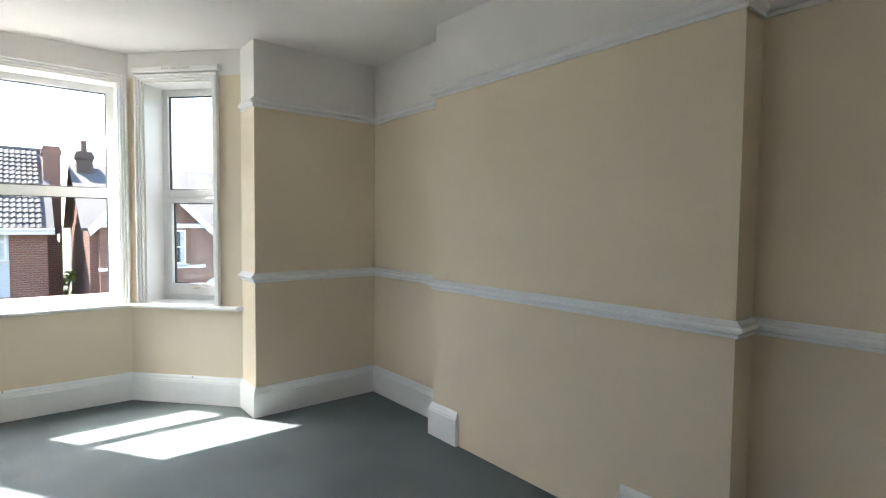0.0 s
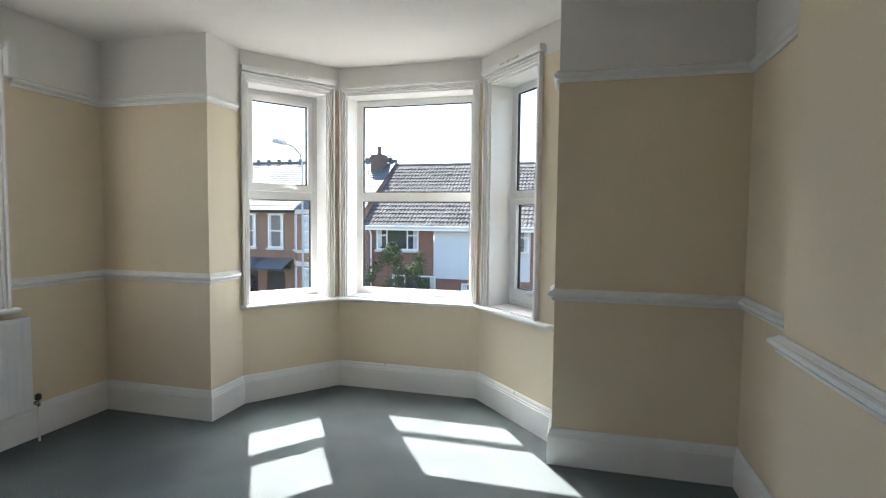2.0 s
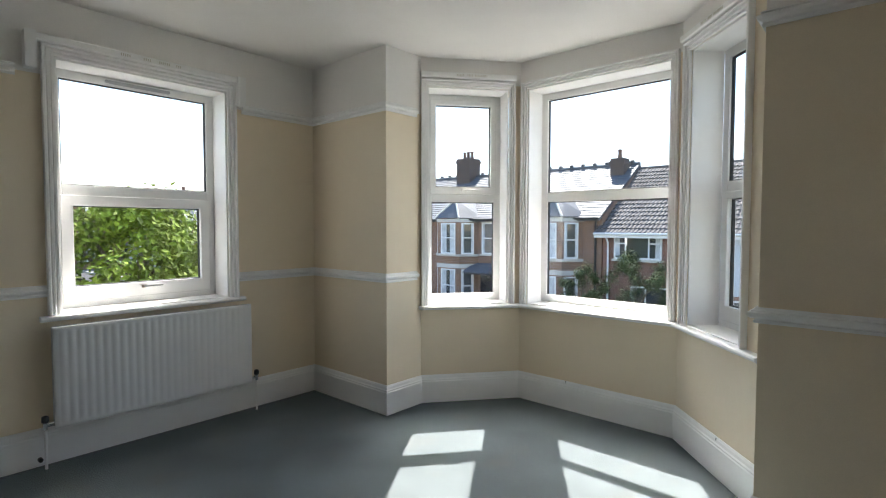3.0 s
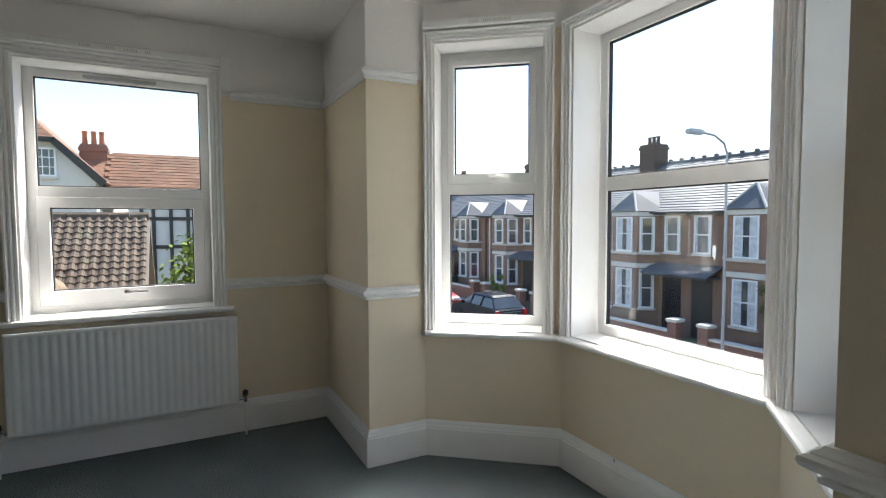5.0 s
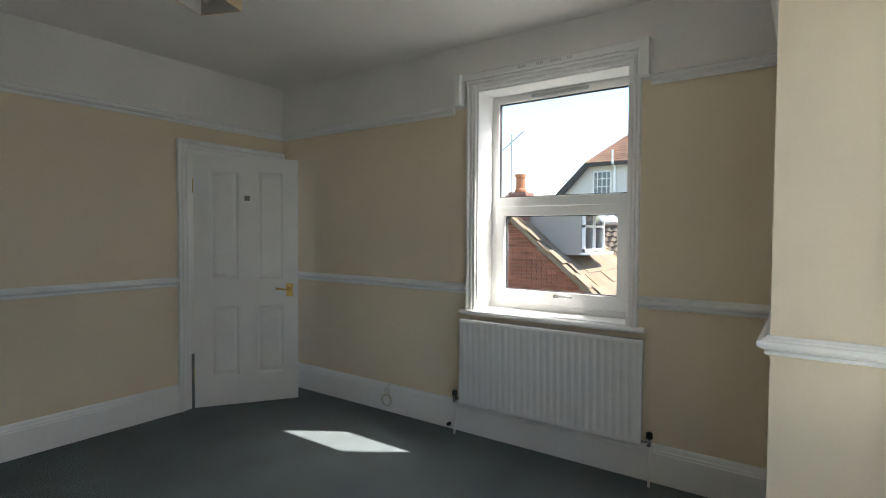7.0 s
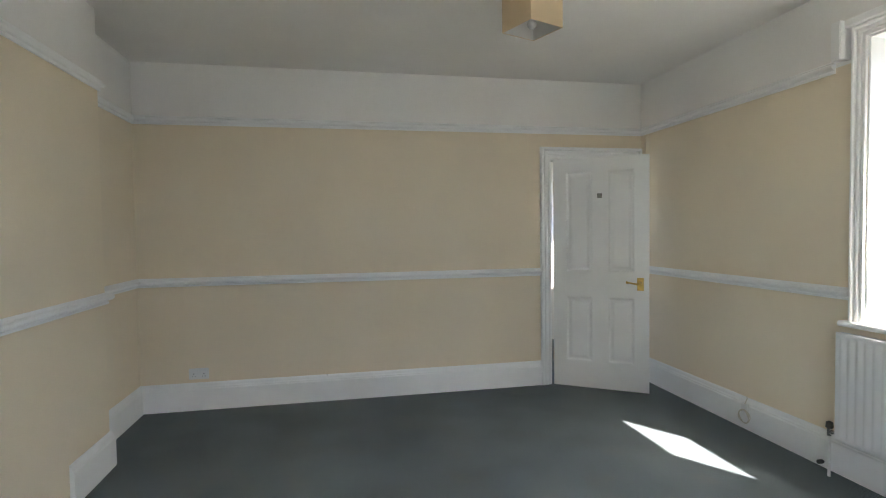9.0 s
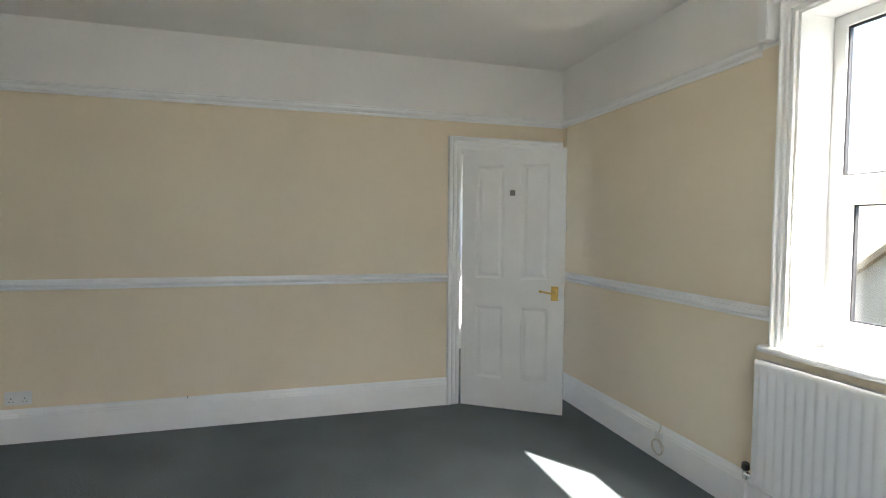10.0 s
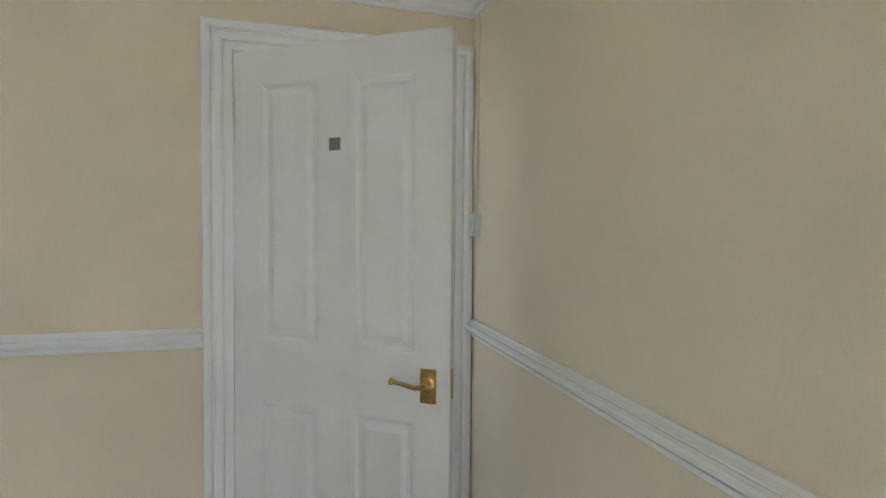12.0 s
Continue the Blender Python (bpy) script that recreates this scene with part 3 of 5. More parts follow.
# ---- the door ----
def panel_door():
    """Four-panel door, hinge on the z axis, leaf along +x, room side at -y."""
    hx, hy = -0.344, SY + 0.045
    turn = math.degrees(math.atan2(1.214 - 0.772, -0.992 + 0.344))
    m = pose(hx, hy, 0, 0, 0, turn) @ pose(0, 0.040, 0)
    root = thing("door_1", m, "white four-panel wooden door standing half open", "door", kind="structure")
    w, z0, z1, t = 0.784, 0.010, 1.985, 0.040
    xs = [0.0015, 0.108, 0.333, 0.456, 0.672, w]
    zs = [z0, 0.235, 0.800, 1.005, 1.875, z1]
    # the leaf's room face is at y = +0 (turned), the landing face at y = t
    bm = bmesh.new()
    add_box(bm, xs[0], -t, z0, xs[1], 0, z1)
    add_box(bm, xs[4], -t, z0, xs[5], 0, z1)
    for a, b in ((zs[0], zs[1]), (zs[2], zs[3]), (zs[4], zs[5])):
        add_box(bm, xs[1], -t, a, xs[4], 0, b)
    for a, b in ((zs[1], zs[2]), (zs[3], zs[4])):
        add_box(bm, xs[2], -t, a, xs[3], 0, b)
    bmesh.ops.remove_doubles(bm, verts=bm.verts, dist=1e-5)
    part("leaf_frame", bm, DOOR_PAINT, root)
    for a, b in ((zs[1], zs[2]), (zs[3], zs[4])):
        for c, d in ((xs[1], xs[2]), (xs[3], xs[4])):
            bm = box(c, -t + 0.012, a, d, -0.012, b)
            for face, sgn in ((-0.012, 1), (-t + 0.012, -1)):
                # raised field and an ogee bead round it
                sweep([(c, a), (c, b), (d, b), (d, a)], [(0, 0), (0, 0.011), (-0.008, 0.010), (-0.014, 0.004), (-0.020, 0.0)],
                      lambda u, wv, q, f=face, s=sgn: (u, f + s * q, wv), True, bm)
                i1, i2 = 0.030, 0.048
                vs = [bm.verts.new(p) for p in [(c + i1, face, a + i1), (d - i1, face, a + i1), (d - i1, face, b - i1), (c + i1, face, b - i1)]]
                ws = [bm.verts.new(p) for p in [(c + i2, face + sgn * 0.007, a + i2), (d - i2, face + sgn * 0.007, a + i2), (d - i2, face + sgn * 0.007, b - i2), (c + i2, face + sgn * 0.007, b - i2)]]
                for j in range(4):
                    bm.faces.new((vs[j], vs[(j + 1) % 4], ws[(j + 1) % 4], ws[j]))
                bm.faces.new(ws)
            part("door_panel", bm, DOOR_PAINT, root)
    for side, y in ((1, -t), (-1, 0.0)):
        s = -1 if side == 1 else 1
        bm = box(0.690, min(y, y + s * 0.004), 0.862, 0.742, max(y, y + s * 0.004), 0.968, 0.0015)
        hub = pose(0.716, y, 0.925, -90 * s)
        lathe([(0.020, 0.003), (0.020, 0.008), (0.012, 0.011), (0.009, 0.045), (0.009, 0.050)], 14, bm, hub)
        e = y + s * 0.046
        tube(bm, [(0.716, e, 0.925), (0.690, e + s * 0.004, 0.920), (0.655, e + s * 0.002, 0.926), (0.618, e, 0.932)], 0.0085, 8, 0.006)
        lathe([(0.002, -0.010), (0.010, -0.006), (0.012, 0.0), (0.010, 0.006), (0.002, 0.010)], 10, bm, pose(0.614, e, 0.932, 0, 90, 0))
        part("door_handle", bm, BRASS, root, "worn brass lever handle on a rectangular plate")
    for z in (0.22, 1.70):
        bm = box(-0.002, -0.036, z, 0.004, -0.001, z + 0.10)
        tube(bm, [(-0.003, 0.004, z - 0.004), (-0.003, 0.004, z + 0.104)], 0.006)
        part("hinge", bm, BRASS, root, "brass butt hinge")
    part("latch_plate", box(w - 0.001, -0.030, 0.88, w + 0.0015, -0.010, 0.97), BRASS, root)
    part("sticker", box(0.372, -t - 0.0012, 1.640, 0.412, -t - 0.0002, 1.680), STICKER, root, "small square grey sticker")
    return root


panel_door()


# ---- radiator ----
def radiator():
    y0, y1, z0, z1, x = 2.713, 3.915, 0.222, 0.809, -1.101
    root = thing("radiator", pose(0, 0, 0), "white fluted double-panel steel radiator under the side window", "radiator")
    n = 26
    for name, xf, s in (("front_panel", x, 1), ("back_panel", x - 0.062, -1)):
        bm = bmesh.new()
        cols = []
        steps = n * 6
        pitch = (y1 - y0 - 0.05) / n
        ys = [y0, y0 + 0.012] + [y0 + 0.025 + pitch * k / 6 for k in range(steps + 1)] + [y1 - 0.012, y1]
        for yy in ys:
            ph = ((yy - y0 - 0.025) / pitch) % 1.0
            inside = y0 + 0.024 < yy < y1 - 0.024
            d = 0.009 * (0.5 - 0.5 * math.cos(2 * math.pi * ph)) ** 0.7 if inside else 0.004
            edge = -0.010 if yy in (y0, y1) else 0.0
            col = []
            for z, k, e in ((z0, 0, -0.012), (z0 + 0.006, 0, 0), (z0 + 0.022, 0, 0), (z0 + 0.040, 1, 0), (z1 - 0.040, 1, 0), (z1 - 0.022, 0, 0), (z1 - 0.006, 0, 0), (z1, 0, -0.012)):
                off = (d if k else 0.004) - 0.009 + min(e, edge)
                col.append(bm.verts.new((xf + s * off, yy, z)))
            cols.append(col)
        for a, b in zip(cols, cols[1:]):
            for j in range(7):
                bm.faces.new((a[j], a[j + 1], b[j + 1], b[j]))
        add_box(bm, xf - s * 0.022, y0 + 0.006, z0 + 0.006, xf - s * 0.018, y1 - 0.006, z1 - 0.006)
        part(name, bm, RAD, root, smooth=True)
    bm = bmesh.new()
    for k in range(40):
        yy = y0 + 0.05 + k * (y1 - y0 - 0.1) / 39
        add_box(bm, x - 0.046, yy, z0 + 0.05, x - 0.020, yy + 0.002, z1 - 0.05)
    part("convector_fins", bm, RAD, root)
    for yy in (y0 - 0.012, y1 + 0.012):
        s = -1 if yy < y0 else 1
        bm = bmesh.new()
        tube(bm, [(x - 0.03, yy - s * 0.02, z0 + 0.03), (x - 0.03, yy + s * 0.030, z0 + 0.03)], 0.012)
        tube(bm, [(x - 0.03, yy + s * 0.030, z0 + 0.005), (x - 0.03, yy + s * 0.030, z0 + 0.06)], 0.013)
        part("valve", bm, CHROME, root)
        part("valve_cap", lathe([(0.013, 0), (0.019, 0.006), (0.017, 0.034), (0.006, 0.040)], 12, None, pose(x - 0.03, yy + s * 0.03, z0 + 0.045)), DARK_METAL, root, "dark radiator valve cap")
        part("pipe", tube(bmesh.new(), [(x - 0.03, yy + s * 0.030, 0.0), (x - 0.03, yy + s * 0.030, z0 + 0.02)], 0.0075), GLOSS, root)
    for yy in (y0 + 0.18, y1 - 0.18):
        part("bracket", box(WX + 0.001, yy, z0 + 0.05, x - 0.07, yy + 0.03, z1 - 0.05), RAD, root)
    return root


radiator()
tagged(part("drain_valve", lathe([(0.006, 0), (0.012, 0.01), (0.012, 0.035), (0.004, 0.045)], 10, None, pose(-1.13, 2.64, 0.07, 0, 90, 0)), DARK_METAL),
       "small dark pipe drain valve by the skirting", "valve")


# ---- ceiling lamp ----
def ceiling_lamp():
    c = pose(0.41, 2.24, ZC, 0, 0, 22)
    root = thing("ceiling_lamp", c, "square cream fabric shade on a short ceiling pendant", "ceiling lamp")
    part("ceiling_rose", lathe([(0.045, -0.001), (0.045, -0.012), (0.022, -0.022), (0.008, -0.026)], 20), PLASTIC, root)
    part("flex", tube(bmesh.new(), [(0, 0, -0.02), (0, 0, -0.09)], 0.004), PLASTIC, root)
    part("lamp_holder", lathe([(0.012, -0.085), (0.017, -0.090), (0.017, -0.135), (0.010, -0.140)], 14), PLASTIC, root)
    h, z0, z1, t = 0.118, -0.195, -0.012, 0.003
    bm = bmesh.new()
    sweep([(-h, -h), (-h, h), (h, h), (h, -h)], [(0, z0), (0, z1), (-t, z1), (-t, z0)], lambda u, w, b: (u, w, b), True, bm)
    part("shade", bm, SHADE, root, "cream fabric square shade")
    bm = bmesh.new()
    hh = h - t - 0.001
    sweep([(-hh, -hh), (-hh, hh), (hh, hh), (hh, -hh)], [(0, z0 + 0.002), (0, z1 - 0.002), (-0.001, z1 - 0.002), (-0.001, z0 + 0.002)], lambda u, w, b: (u, w, b), True, bm)
    part("lining", bm, SHADE_IN, root)
    bm = tube(bmesh.new(), [(-h + 0.004, 0, -0.10), (h - 0.004, 0, -0.10)], 0.002, 6)
    tube(bm, [(0, -h + 0.004, -0.10), (0, h - 0.004, -0.10)], 0.002, 6)
    part("shade_ring", bm, GREY_METAL, root)
    part("bulb", lathe([(0.010, -0.125), (0.014, -0.132), (0.027, -0.155), (0.027, -0.168), (0.016, -0.184), (0.003, -0.190)], 16), LAMP_GLASS, root, smooth=True)
    return root


ceiling_lamp()

# ---- small wall fittings ----
root = thing("wall_socket", pose(2.60, SY, 0.285), "white double wall socket low on the papered wall", "socket")
part("face_plate", box(-0.073, 0.0005, -0.043, 0.073, 0.010, 0.043, 0.003), PLASTIC, root)
for c in (-0.037, 0.037):
    part("switch", box(c - 0.009, 0.009, 0.010, c + 0.009, 0.013, 0.032, 0.002), PLASTIC, root)
    bm = box(c - 0.003, 0.0095, -0.004, c + 0.003, 0.0105, 0.004)
    add_box(bm, c - 0.014, 0.0095, -0.022, c - 0.007, 0.0105, -0.018)
    add_box(bm, c + 0.007, 0.0095, -0.022, c + 0.014, 0.0105, -0.018)
    part("pin_holes", bm, DARK_METAL, root)
root = thing("light_switch", pose(WX, SY + 0.065, 1.41), "white surface-mounted light switch below cream cable trunking", "switch")
part("back_box", box(0.0005, -0.043, -0.043, 0.030, 0.043, 0.043, 0.004), PLASTIC, root)
part("rocker", box(0.029, -0.010, -0.018, 0.034, 0.010, 0.018, 0.002), PLASTIC, root)
part("trunking", box(0.0005, -0.012, 0.043, 0.012, 0.012, 0.80, 0.002), CREAM, root, "cream painted cable trunking")
root = thing("telephone_socket", pose(WX + 0.024, 2.0, 0.15), "small white telephone socket with coiled cable on the skirting", "socket")
part("box_cover", box(0.0, -0.028, -0.030, 0.018, 0.028, 0.030, 0.004), PLASTIC, root)
bm = bmesh.new()
tube(bm, [(0.024 + 0.004 * math.sin(a * 2.3), 0.045 * math.cos(a) + 0.006 * a / 6, -0.055 + 0.045 * math.sin(a)) for a in [k * 0.35 for k in range(44)]], 0.003, 6)
tube(bm, [(0.02, 0.01, 0.03), (0.010, 0.02, 0.07), (0.012, 0.015, 0.085)], 0.003, 6)
part("coiled_cable", bm, CABLE, root, "loose coil of cream cable")


# small nails left in the skirting
for x, y, z in ((1.62, SY + 0.013, 0.205), (0.62, 5.502, 0.203), (1.745, 5.112, 0.20)):
    tagged(part("nail", lathe([(0.0015, 0), (0.0015, 0.012), (0.004, 0.013), (0.003, 0.015)], 8, None, pose(x, y, z)), DARK_METAL), "small rusty nail standing in the skirting board", "nail", "nails in the skirting")


# a thin chalky film that lets the daylight through
MESS = bpy.data.materials.new("chalky_film")
MESS.use_nodes = True
mn = MESS.node_tree.nodes
film_mix = mn.new("ShaderNodeMixShader")
film_mix.inputs[0].default_value = 0.6
film_front = mn.new("ShaderNodeBsdfDiffuse")
film_front.inputs[0].default_value = (0.62, 0.62, 0.60, 1)
film_through = mn.new("ShaderNodeBsdfTranslucent")
film_through.inputs[0].default_value = (0.55, 0.55, 0.53, 1)
MESS.node_tree.links.new(film_front.outputs[0], film_mix.inputs[1])
MESS.node_tree.links.new(film_through.outputs[0], film_mix.inputs[2])
MESS.node_tree.links.new(film_mix.outputs[0], mn["Material Output"].inputs["Surface"])


# white bird mess dried on the outside of the wide bay pane
def glass_smear(m):
    rng = random.Random(4)
    bm = bmesh.new()
    for cx, cz, rx, rz in ((0.782, 1.275, 0.017, 0.075),):
        pts = []
        for k in range(14):
            a = 2 * math.pi * k / 14
            q = rng.uniform(0.35, 0.75)
            pts.append((cx + rx * q * math.cos(a), cz + rz * q * math.sin(a)))
        bm.faces.new([bm.verts.new((px, 0.2275, pz)) for px, pz in pts])
    bm.transform(m)
    return tagged(part("bird_mess", bm, MESS), "dried white bird mess on the outer face of the window glass", "stain")


glass_smear(BAY_OPEN[1][0])

# ================= outside =================
GZ = -3.3
bm = bmesh.new()
vs = [bm.verts.new(p) for p in ((-700, -700, GZ), (700, -700, GZ), (700, 700, GZ), (-700, 700, GZ))]
bm.faces.new(vs)
tagged(part("ground", bm, GROUND), "dry garden ground with thin grass", "ground", kind="structure")
tagged(part("road", box(-90, 9.2, GZ - 0.1, 60, 17.2, GZ + 0.01), ASPHALT), "grey asphalt residential road", "road", kind="structure")
tagged(part("pavement", box(-90, 17.35, GZ - 0.1, 60, 18.9, GZ + 0.13), PAVING), "pale concrete slab pavement", "pavement", kind="structure")
tagged(part("pavement", box(-90, 7.4, GZ - 0.1, 60, 9.05, GZ + 0.13), PAVING), "pale concrete slab pavement", "pavement", kind="structure")
for a, b in ((17.2, 17.35), (9.05, 9.2)):
    tagged(part("kerb", box(-90, a, GZ - 0.1, 60, b, GZ + 0.135, 0.01), STONE), "grey concrete kerb", "kerb", kind="structure")


def tile_mesh(name, w, h, t, mat, roll=0.0, rolls=1):
    """One roof tile, upper edge at the origin, along +x and down -y; roll: height of its curved side."""
    bm = bmesh.new()
    n = 4 * rolls if roll else 1
    rows = []
    for y in (0.0, -h):
        lo, hi = [], []
        for i in range(n + 1):
            x = w * i / n
            z = roll * max(0.0, math.sin(math.pi * min(1.0, max(0.0, (i * rolls / n % 1.0 - 0.35) / 0.65)))) if roll else 0.0
            lift = t if y < 0 else 0.0
            hi.append(bm.verts.new((x, y, z + lift + t)))
            lo.append(bm.verts.new((x, y, z + lift)))
        rows.append((lo, hi))
    (l0, h0), (l1, h1) = rows
    for i in range(n):
        bm.faces.new((h0[i], h0[i + 1], h1[i + 1], h1[i]))
        bm.faces.new((l1[i], l1[i + 1], h1[i + 1], h1[i]))
    bm.faces.new((l0[0], h0[0], h1[0], l1[0]))
    bm.faces.new((l0[n], h0[n], h1[n], l1[n]))
    bmesh.ops.recalc_face_normals(bm, faces=bm.faces)
    me = bpy.data.meshes.new(name)
    bm.to_mesh(me)
    bm.free()
    me.materials.append(mat)
    return me


def tiled(parent, me, m, cols, rows, w, h, inside=lambda u, v: True, limit=300, stagger=0.0, seed=3, name="roof_tile", top_first=False):
    """Tiles on a slope whose frame m has x along the eaves, y up the slope; the lowest rows as parts, the rest joined."""
    rng = random.Random(seed)
    made = 0
    co, faces = [], []
    src = [v.co.copy() for v in me.vertices]
    poly = [tuple(p.vertices) for p in me.polygons]
    for r in (reversed(range(rows)) if top_first else range(rows)):
        for c in range(cols):
            u = c * w + (stagger * w if r % 2 else 0.0)
            v = (r + 1) * h
            if not inside(u + w / 2, v - h / 2):
                continue
            q = m @ pose(u, v, 0.01 + rng.uniform(0, 0.008), rng.uniform(-1.0, 1.0), rng.uniform(-0.8, 0.8), rng.uniform(-0.6, 0.6))
            if made < limit:
                ob = new(name, me)
                ob.parent = parent
                ob.matrix_basis = q
                made += 1
            else:
                k = len(co)
                co.extend([tuple(q @ p) for p in src])
                faces.extend([tuple(i + k for i in f) for f in poly])
    if co:
        big = bpy.data.meshes.new(name + "s")
        big.from_pydata(co, [], faces)
        big.materials.append(me.materials[0])
        ob = new("upper_tiles", big)
        ob.parent = parent
        ob["kind"] = "stuff"


def slope_frame(x, y, z, along, up):
    a, u = Vector(along).normalized(), Vector(up).normalized()
    n = a.cross(u)
    return Matrix(((a.x, u.x, n.x, x), (a.y, u.y, n.y, y), (a.z, u.z, n.z, z), (0, 0, 0, 1)))


def slab(points, t, bm=None):
    """A roof plane with thickness t below it."""
    bm = bm or bmesh.new()
    p = [Vector(q) for q in points]
    n = (p[1] - p[0]).cross(p[2] - p[0]).normalized()
    if n.z < 0:
        n = -n
    hi = [bm.verts.new(q) for q in p]
    lo = [bm.verts.new(q - n * t) for q in p]
    k = len(p)
    bm.faces.new(hi)
    bm.faces.new(lo[::-1])
    for i in range(k):
        bm.faces.new((hi[i], hi[(i + 1) % k], lo[(i + 1) % k], lo[i]))
    return bm


def house_window(parent, m, w, h, bars=(), cross=(), sill=True, lintel=None, curtain=0.5, frame_mat=None, bw=0.025):
    """A facade window; m: lower left corner, x along the wall, y into the wall, z up."""
    fm = frame_mat or PVC
    t = 0.06
    bm = bmesh.new()
    strips = [(0, 0, w, t), (0, h - t, w, h), (0, t, t, h - t), (w - t, t, w, h - t)]
    for b in bars:
        strips.append((b * w - bw, t, b * w + bw, h - t))
    for a0, a1, b in cross:
        strips.append((a0 * w + bw, b * h - bw, a1 * w - bw, b * h + bw))
    for a, b, c, d in strips:
        add_box(bm, a, -0.03, b, c, 0.05, d)
    bm.transform(m)
    win = part("window", bm, fm, parent)
    bm = box(t, 0.005, t, w - t, 0.015, h - t)
    bm.transform(m)
    part("pane", bm, FAR_GLASS, win)
    if curtain:
        for a, b in ((t, w * curtain * 0.42), (w - w * curtain * 0.42, w - t)):
            bm = box(a, -0.002, t, b, 0.003, h - t)
            bm.transform(m)
            part("curtain", bm, CURTAIN, win)
    if sill:
        bm = box(-0.06, -0.11, -0.09, w + 0.06, 0.02, -0.005)
        bm.transform(m)
        part("sill", bm, STONE, win)
    if lintel:
        bm = box(-0.10, -0.04, h + 0.005, w + 0.10, 0.03, h + lintel)
        bm.transform(m)
        part("lintel", bm, STONE, win)
    return win


def face_y(x, y, z):
    return pose(x, y, z)


def face_x(x, y, z):
    """For a wall that faces +x: local x runs along +y, y goes into the wall."""
    return Matrix(((0, -1, 0, x), (1, 0, 0, y), (0, 0, 1, z), (0, 0, 0, 1)))


def chimney(parent, x, y, z0, z1, w, d, pots, mat, cap=True):
    bm = box(x - w / 2, y - d / 2, z0, x + w / 2, y + d / 2, z1)
    add_box(bm, x - w / 2 - 0.05, y - d / 2 - 0.05, z1 - 0.28, x + w / 2 + 0.05, y + d / 2 + 0.05, z1 - 0.12)
    st = part("chimney", bm, mat, parent)
    for i in range(pots):
        px = x + (i - (pots - 1) / 2) * (w / max(pots, 1)) * 0.85
        part("chimney_pot", lathe([(0.12, z1 - 0.01), (0.12, z1 + 0.05), (0.10, z1 + 0.08), (0.085, z1 + 0.34), (0.11, z1 + 0.36), (0.11, z1 + 0.42), (0.07, z1 + 0.42)], 10, None, pose(px, y, 0)), POT_DARK, st)
    return st


# ---- the tiled semi across the road ----
def house_opposite():
    x0, x1, yf, yr = -6.5, 1.4, 22.0, 26.0
    ze, zr = 1.27, 4.05
    root = thing("house", pose(0, 0, 0), "two-storey brick and white-clad house with grey-brown tiled roof", "house")
    bm = box(x0, yf, GZ, x1, yf + 8, ze)
    prism([(yf, ze), (yf + 8, ze), (yr, zr - 0.15)], "x", x0, x1, bm)
    part("wall", bm, BRICK_RED, root)
    part("flank_wall", prism([(yf, GZ), (yf + 8, GZ), (yf + 8, ze), (yr, zr - 0.15), (yf, ze)], "x", x1, x1 + 0.02), BRICK_SIDE, root)
    part("cladding", box(-3.5, yf - 0.05, -1.0, 0.45, yf - 0.003, ze - 0.10), CLADDING, root, "smooth pale cladding panel")
    part("roof", slab([(x0 - 0.2, yf - 0.35, ze - 0.16), (x1 + 0.2, yf - 0.35, ze - 0.16), (x1 + 0.2, yr, zr), (x0 - 0.2, yr, zr)], 0.12,
                      slab([(x0 - 0.2, yf + 8.35, ze - 0.16), (x1 + 0.2, yf + 8.35, ze - 0.16), (x1 + 0.2, yr, zr), (x0 - 0.2, yr, zr)], 0.12)), TILE_GREY, root)
    part("fascia", box(x0 - 0.2, yf - 0.40, ze - 0.30, x1 + 0.2, yf - 0.36, ze - 0.12), PVC, root)
    part("gutter", tube(bmesh.new(), [(x0 - 0.2, yf - 0.45, ze - 0.14), (x1 + 0.2, yf - 0.45, ze - 0.14)], 0.05), PVC, root)
    part("downpipe", tube(bmesh.new(), [(x0 + 0.25, yf - 0.42, ze - 0.16), (x0 + 0.25, yf - 0.07, ze - 0.5), (x0 + 0.25, yf - 0.07, GZ + 0.1)], 0.04), PVC, root)
    part("ridge_tiles", tube(bmesh.new(), [(x0 - 0.2, yr, zr + 0.02), (x1 + 0.2, yr, zr + 0.02)], 0.11), TILE_GREY, root)
    for a, b, bars in ((-6.0, 1.85, (0.25, 0.74)), (-1.25, 1.65, (0.25, 0.76))):
        house_window(root, face_y(a, yf - 0.055, 0.14), b, 0.90, bars, ((0, bars[0], 0.68), (bars[1], 1, 0.68)), curtain=0.3)
    house_window(root, face_y(-2.3, yf - 0.055, -2.1), 1.9, 0.95, (0.3, 0.7), ((0, 0.3, 0.7),), curtain=0.3)
    house_window(root, face_y(-5.3, yf - 0.055, -2.0), 1.9, 1.1, (0.3, 0.7), (), curtain=0.3)
    part("front_door", box(0.6, yf - 0.05, GZ, 1.45, yf + 0.02, GZ + 2.05), PVC, root)
    chimney(root, x0 - 0.75, yr - 0.6, 2.0, 4.55, 0.62, 0.7, 1, BRICK_BACKLIT)
    chimney(root, x1 + 0.27, yr - 1.3, GZ, 4.1, 0.5, 0.9, 0, BRICK_RED)
    w, h = 0.32, 0.30
    run = Vector((0, yr - yf + 0.35, zr - ze + 0.16))
    me = tile_mesh("roof_tile", w, h * 1.15, 0.040, TILE_GREY, 0.032, 2)
    tiled(root, me, slope_frame(x0 - 0.2, yf - 0.35, ze - 0.14, (1, 0, 0), run), int((x1 - x0 + 0.4) / w), int(run.length / h), w, h)
    return root


house_opposite()


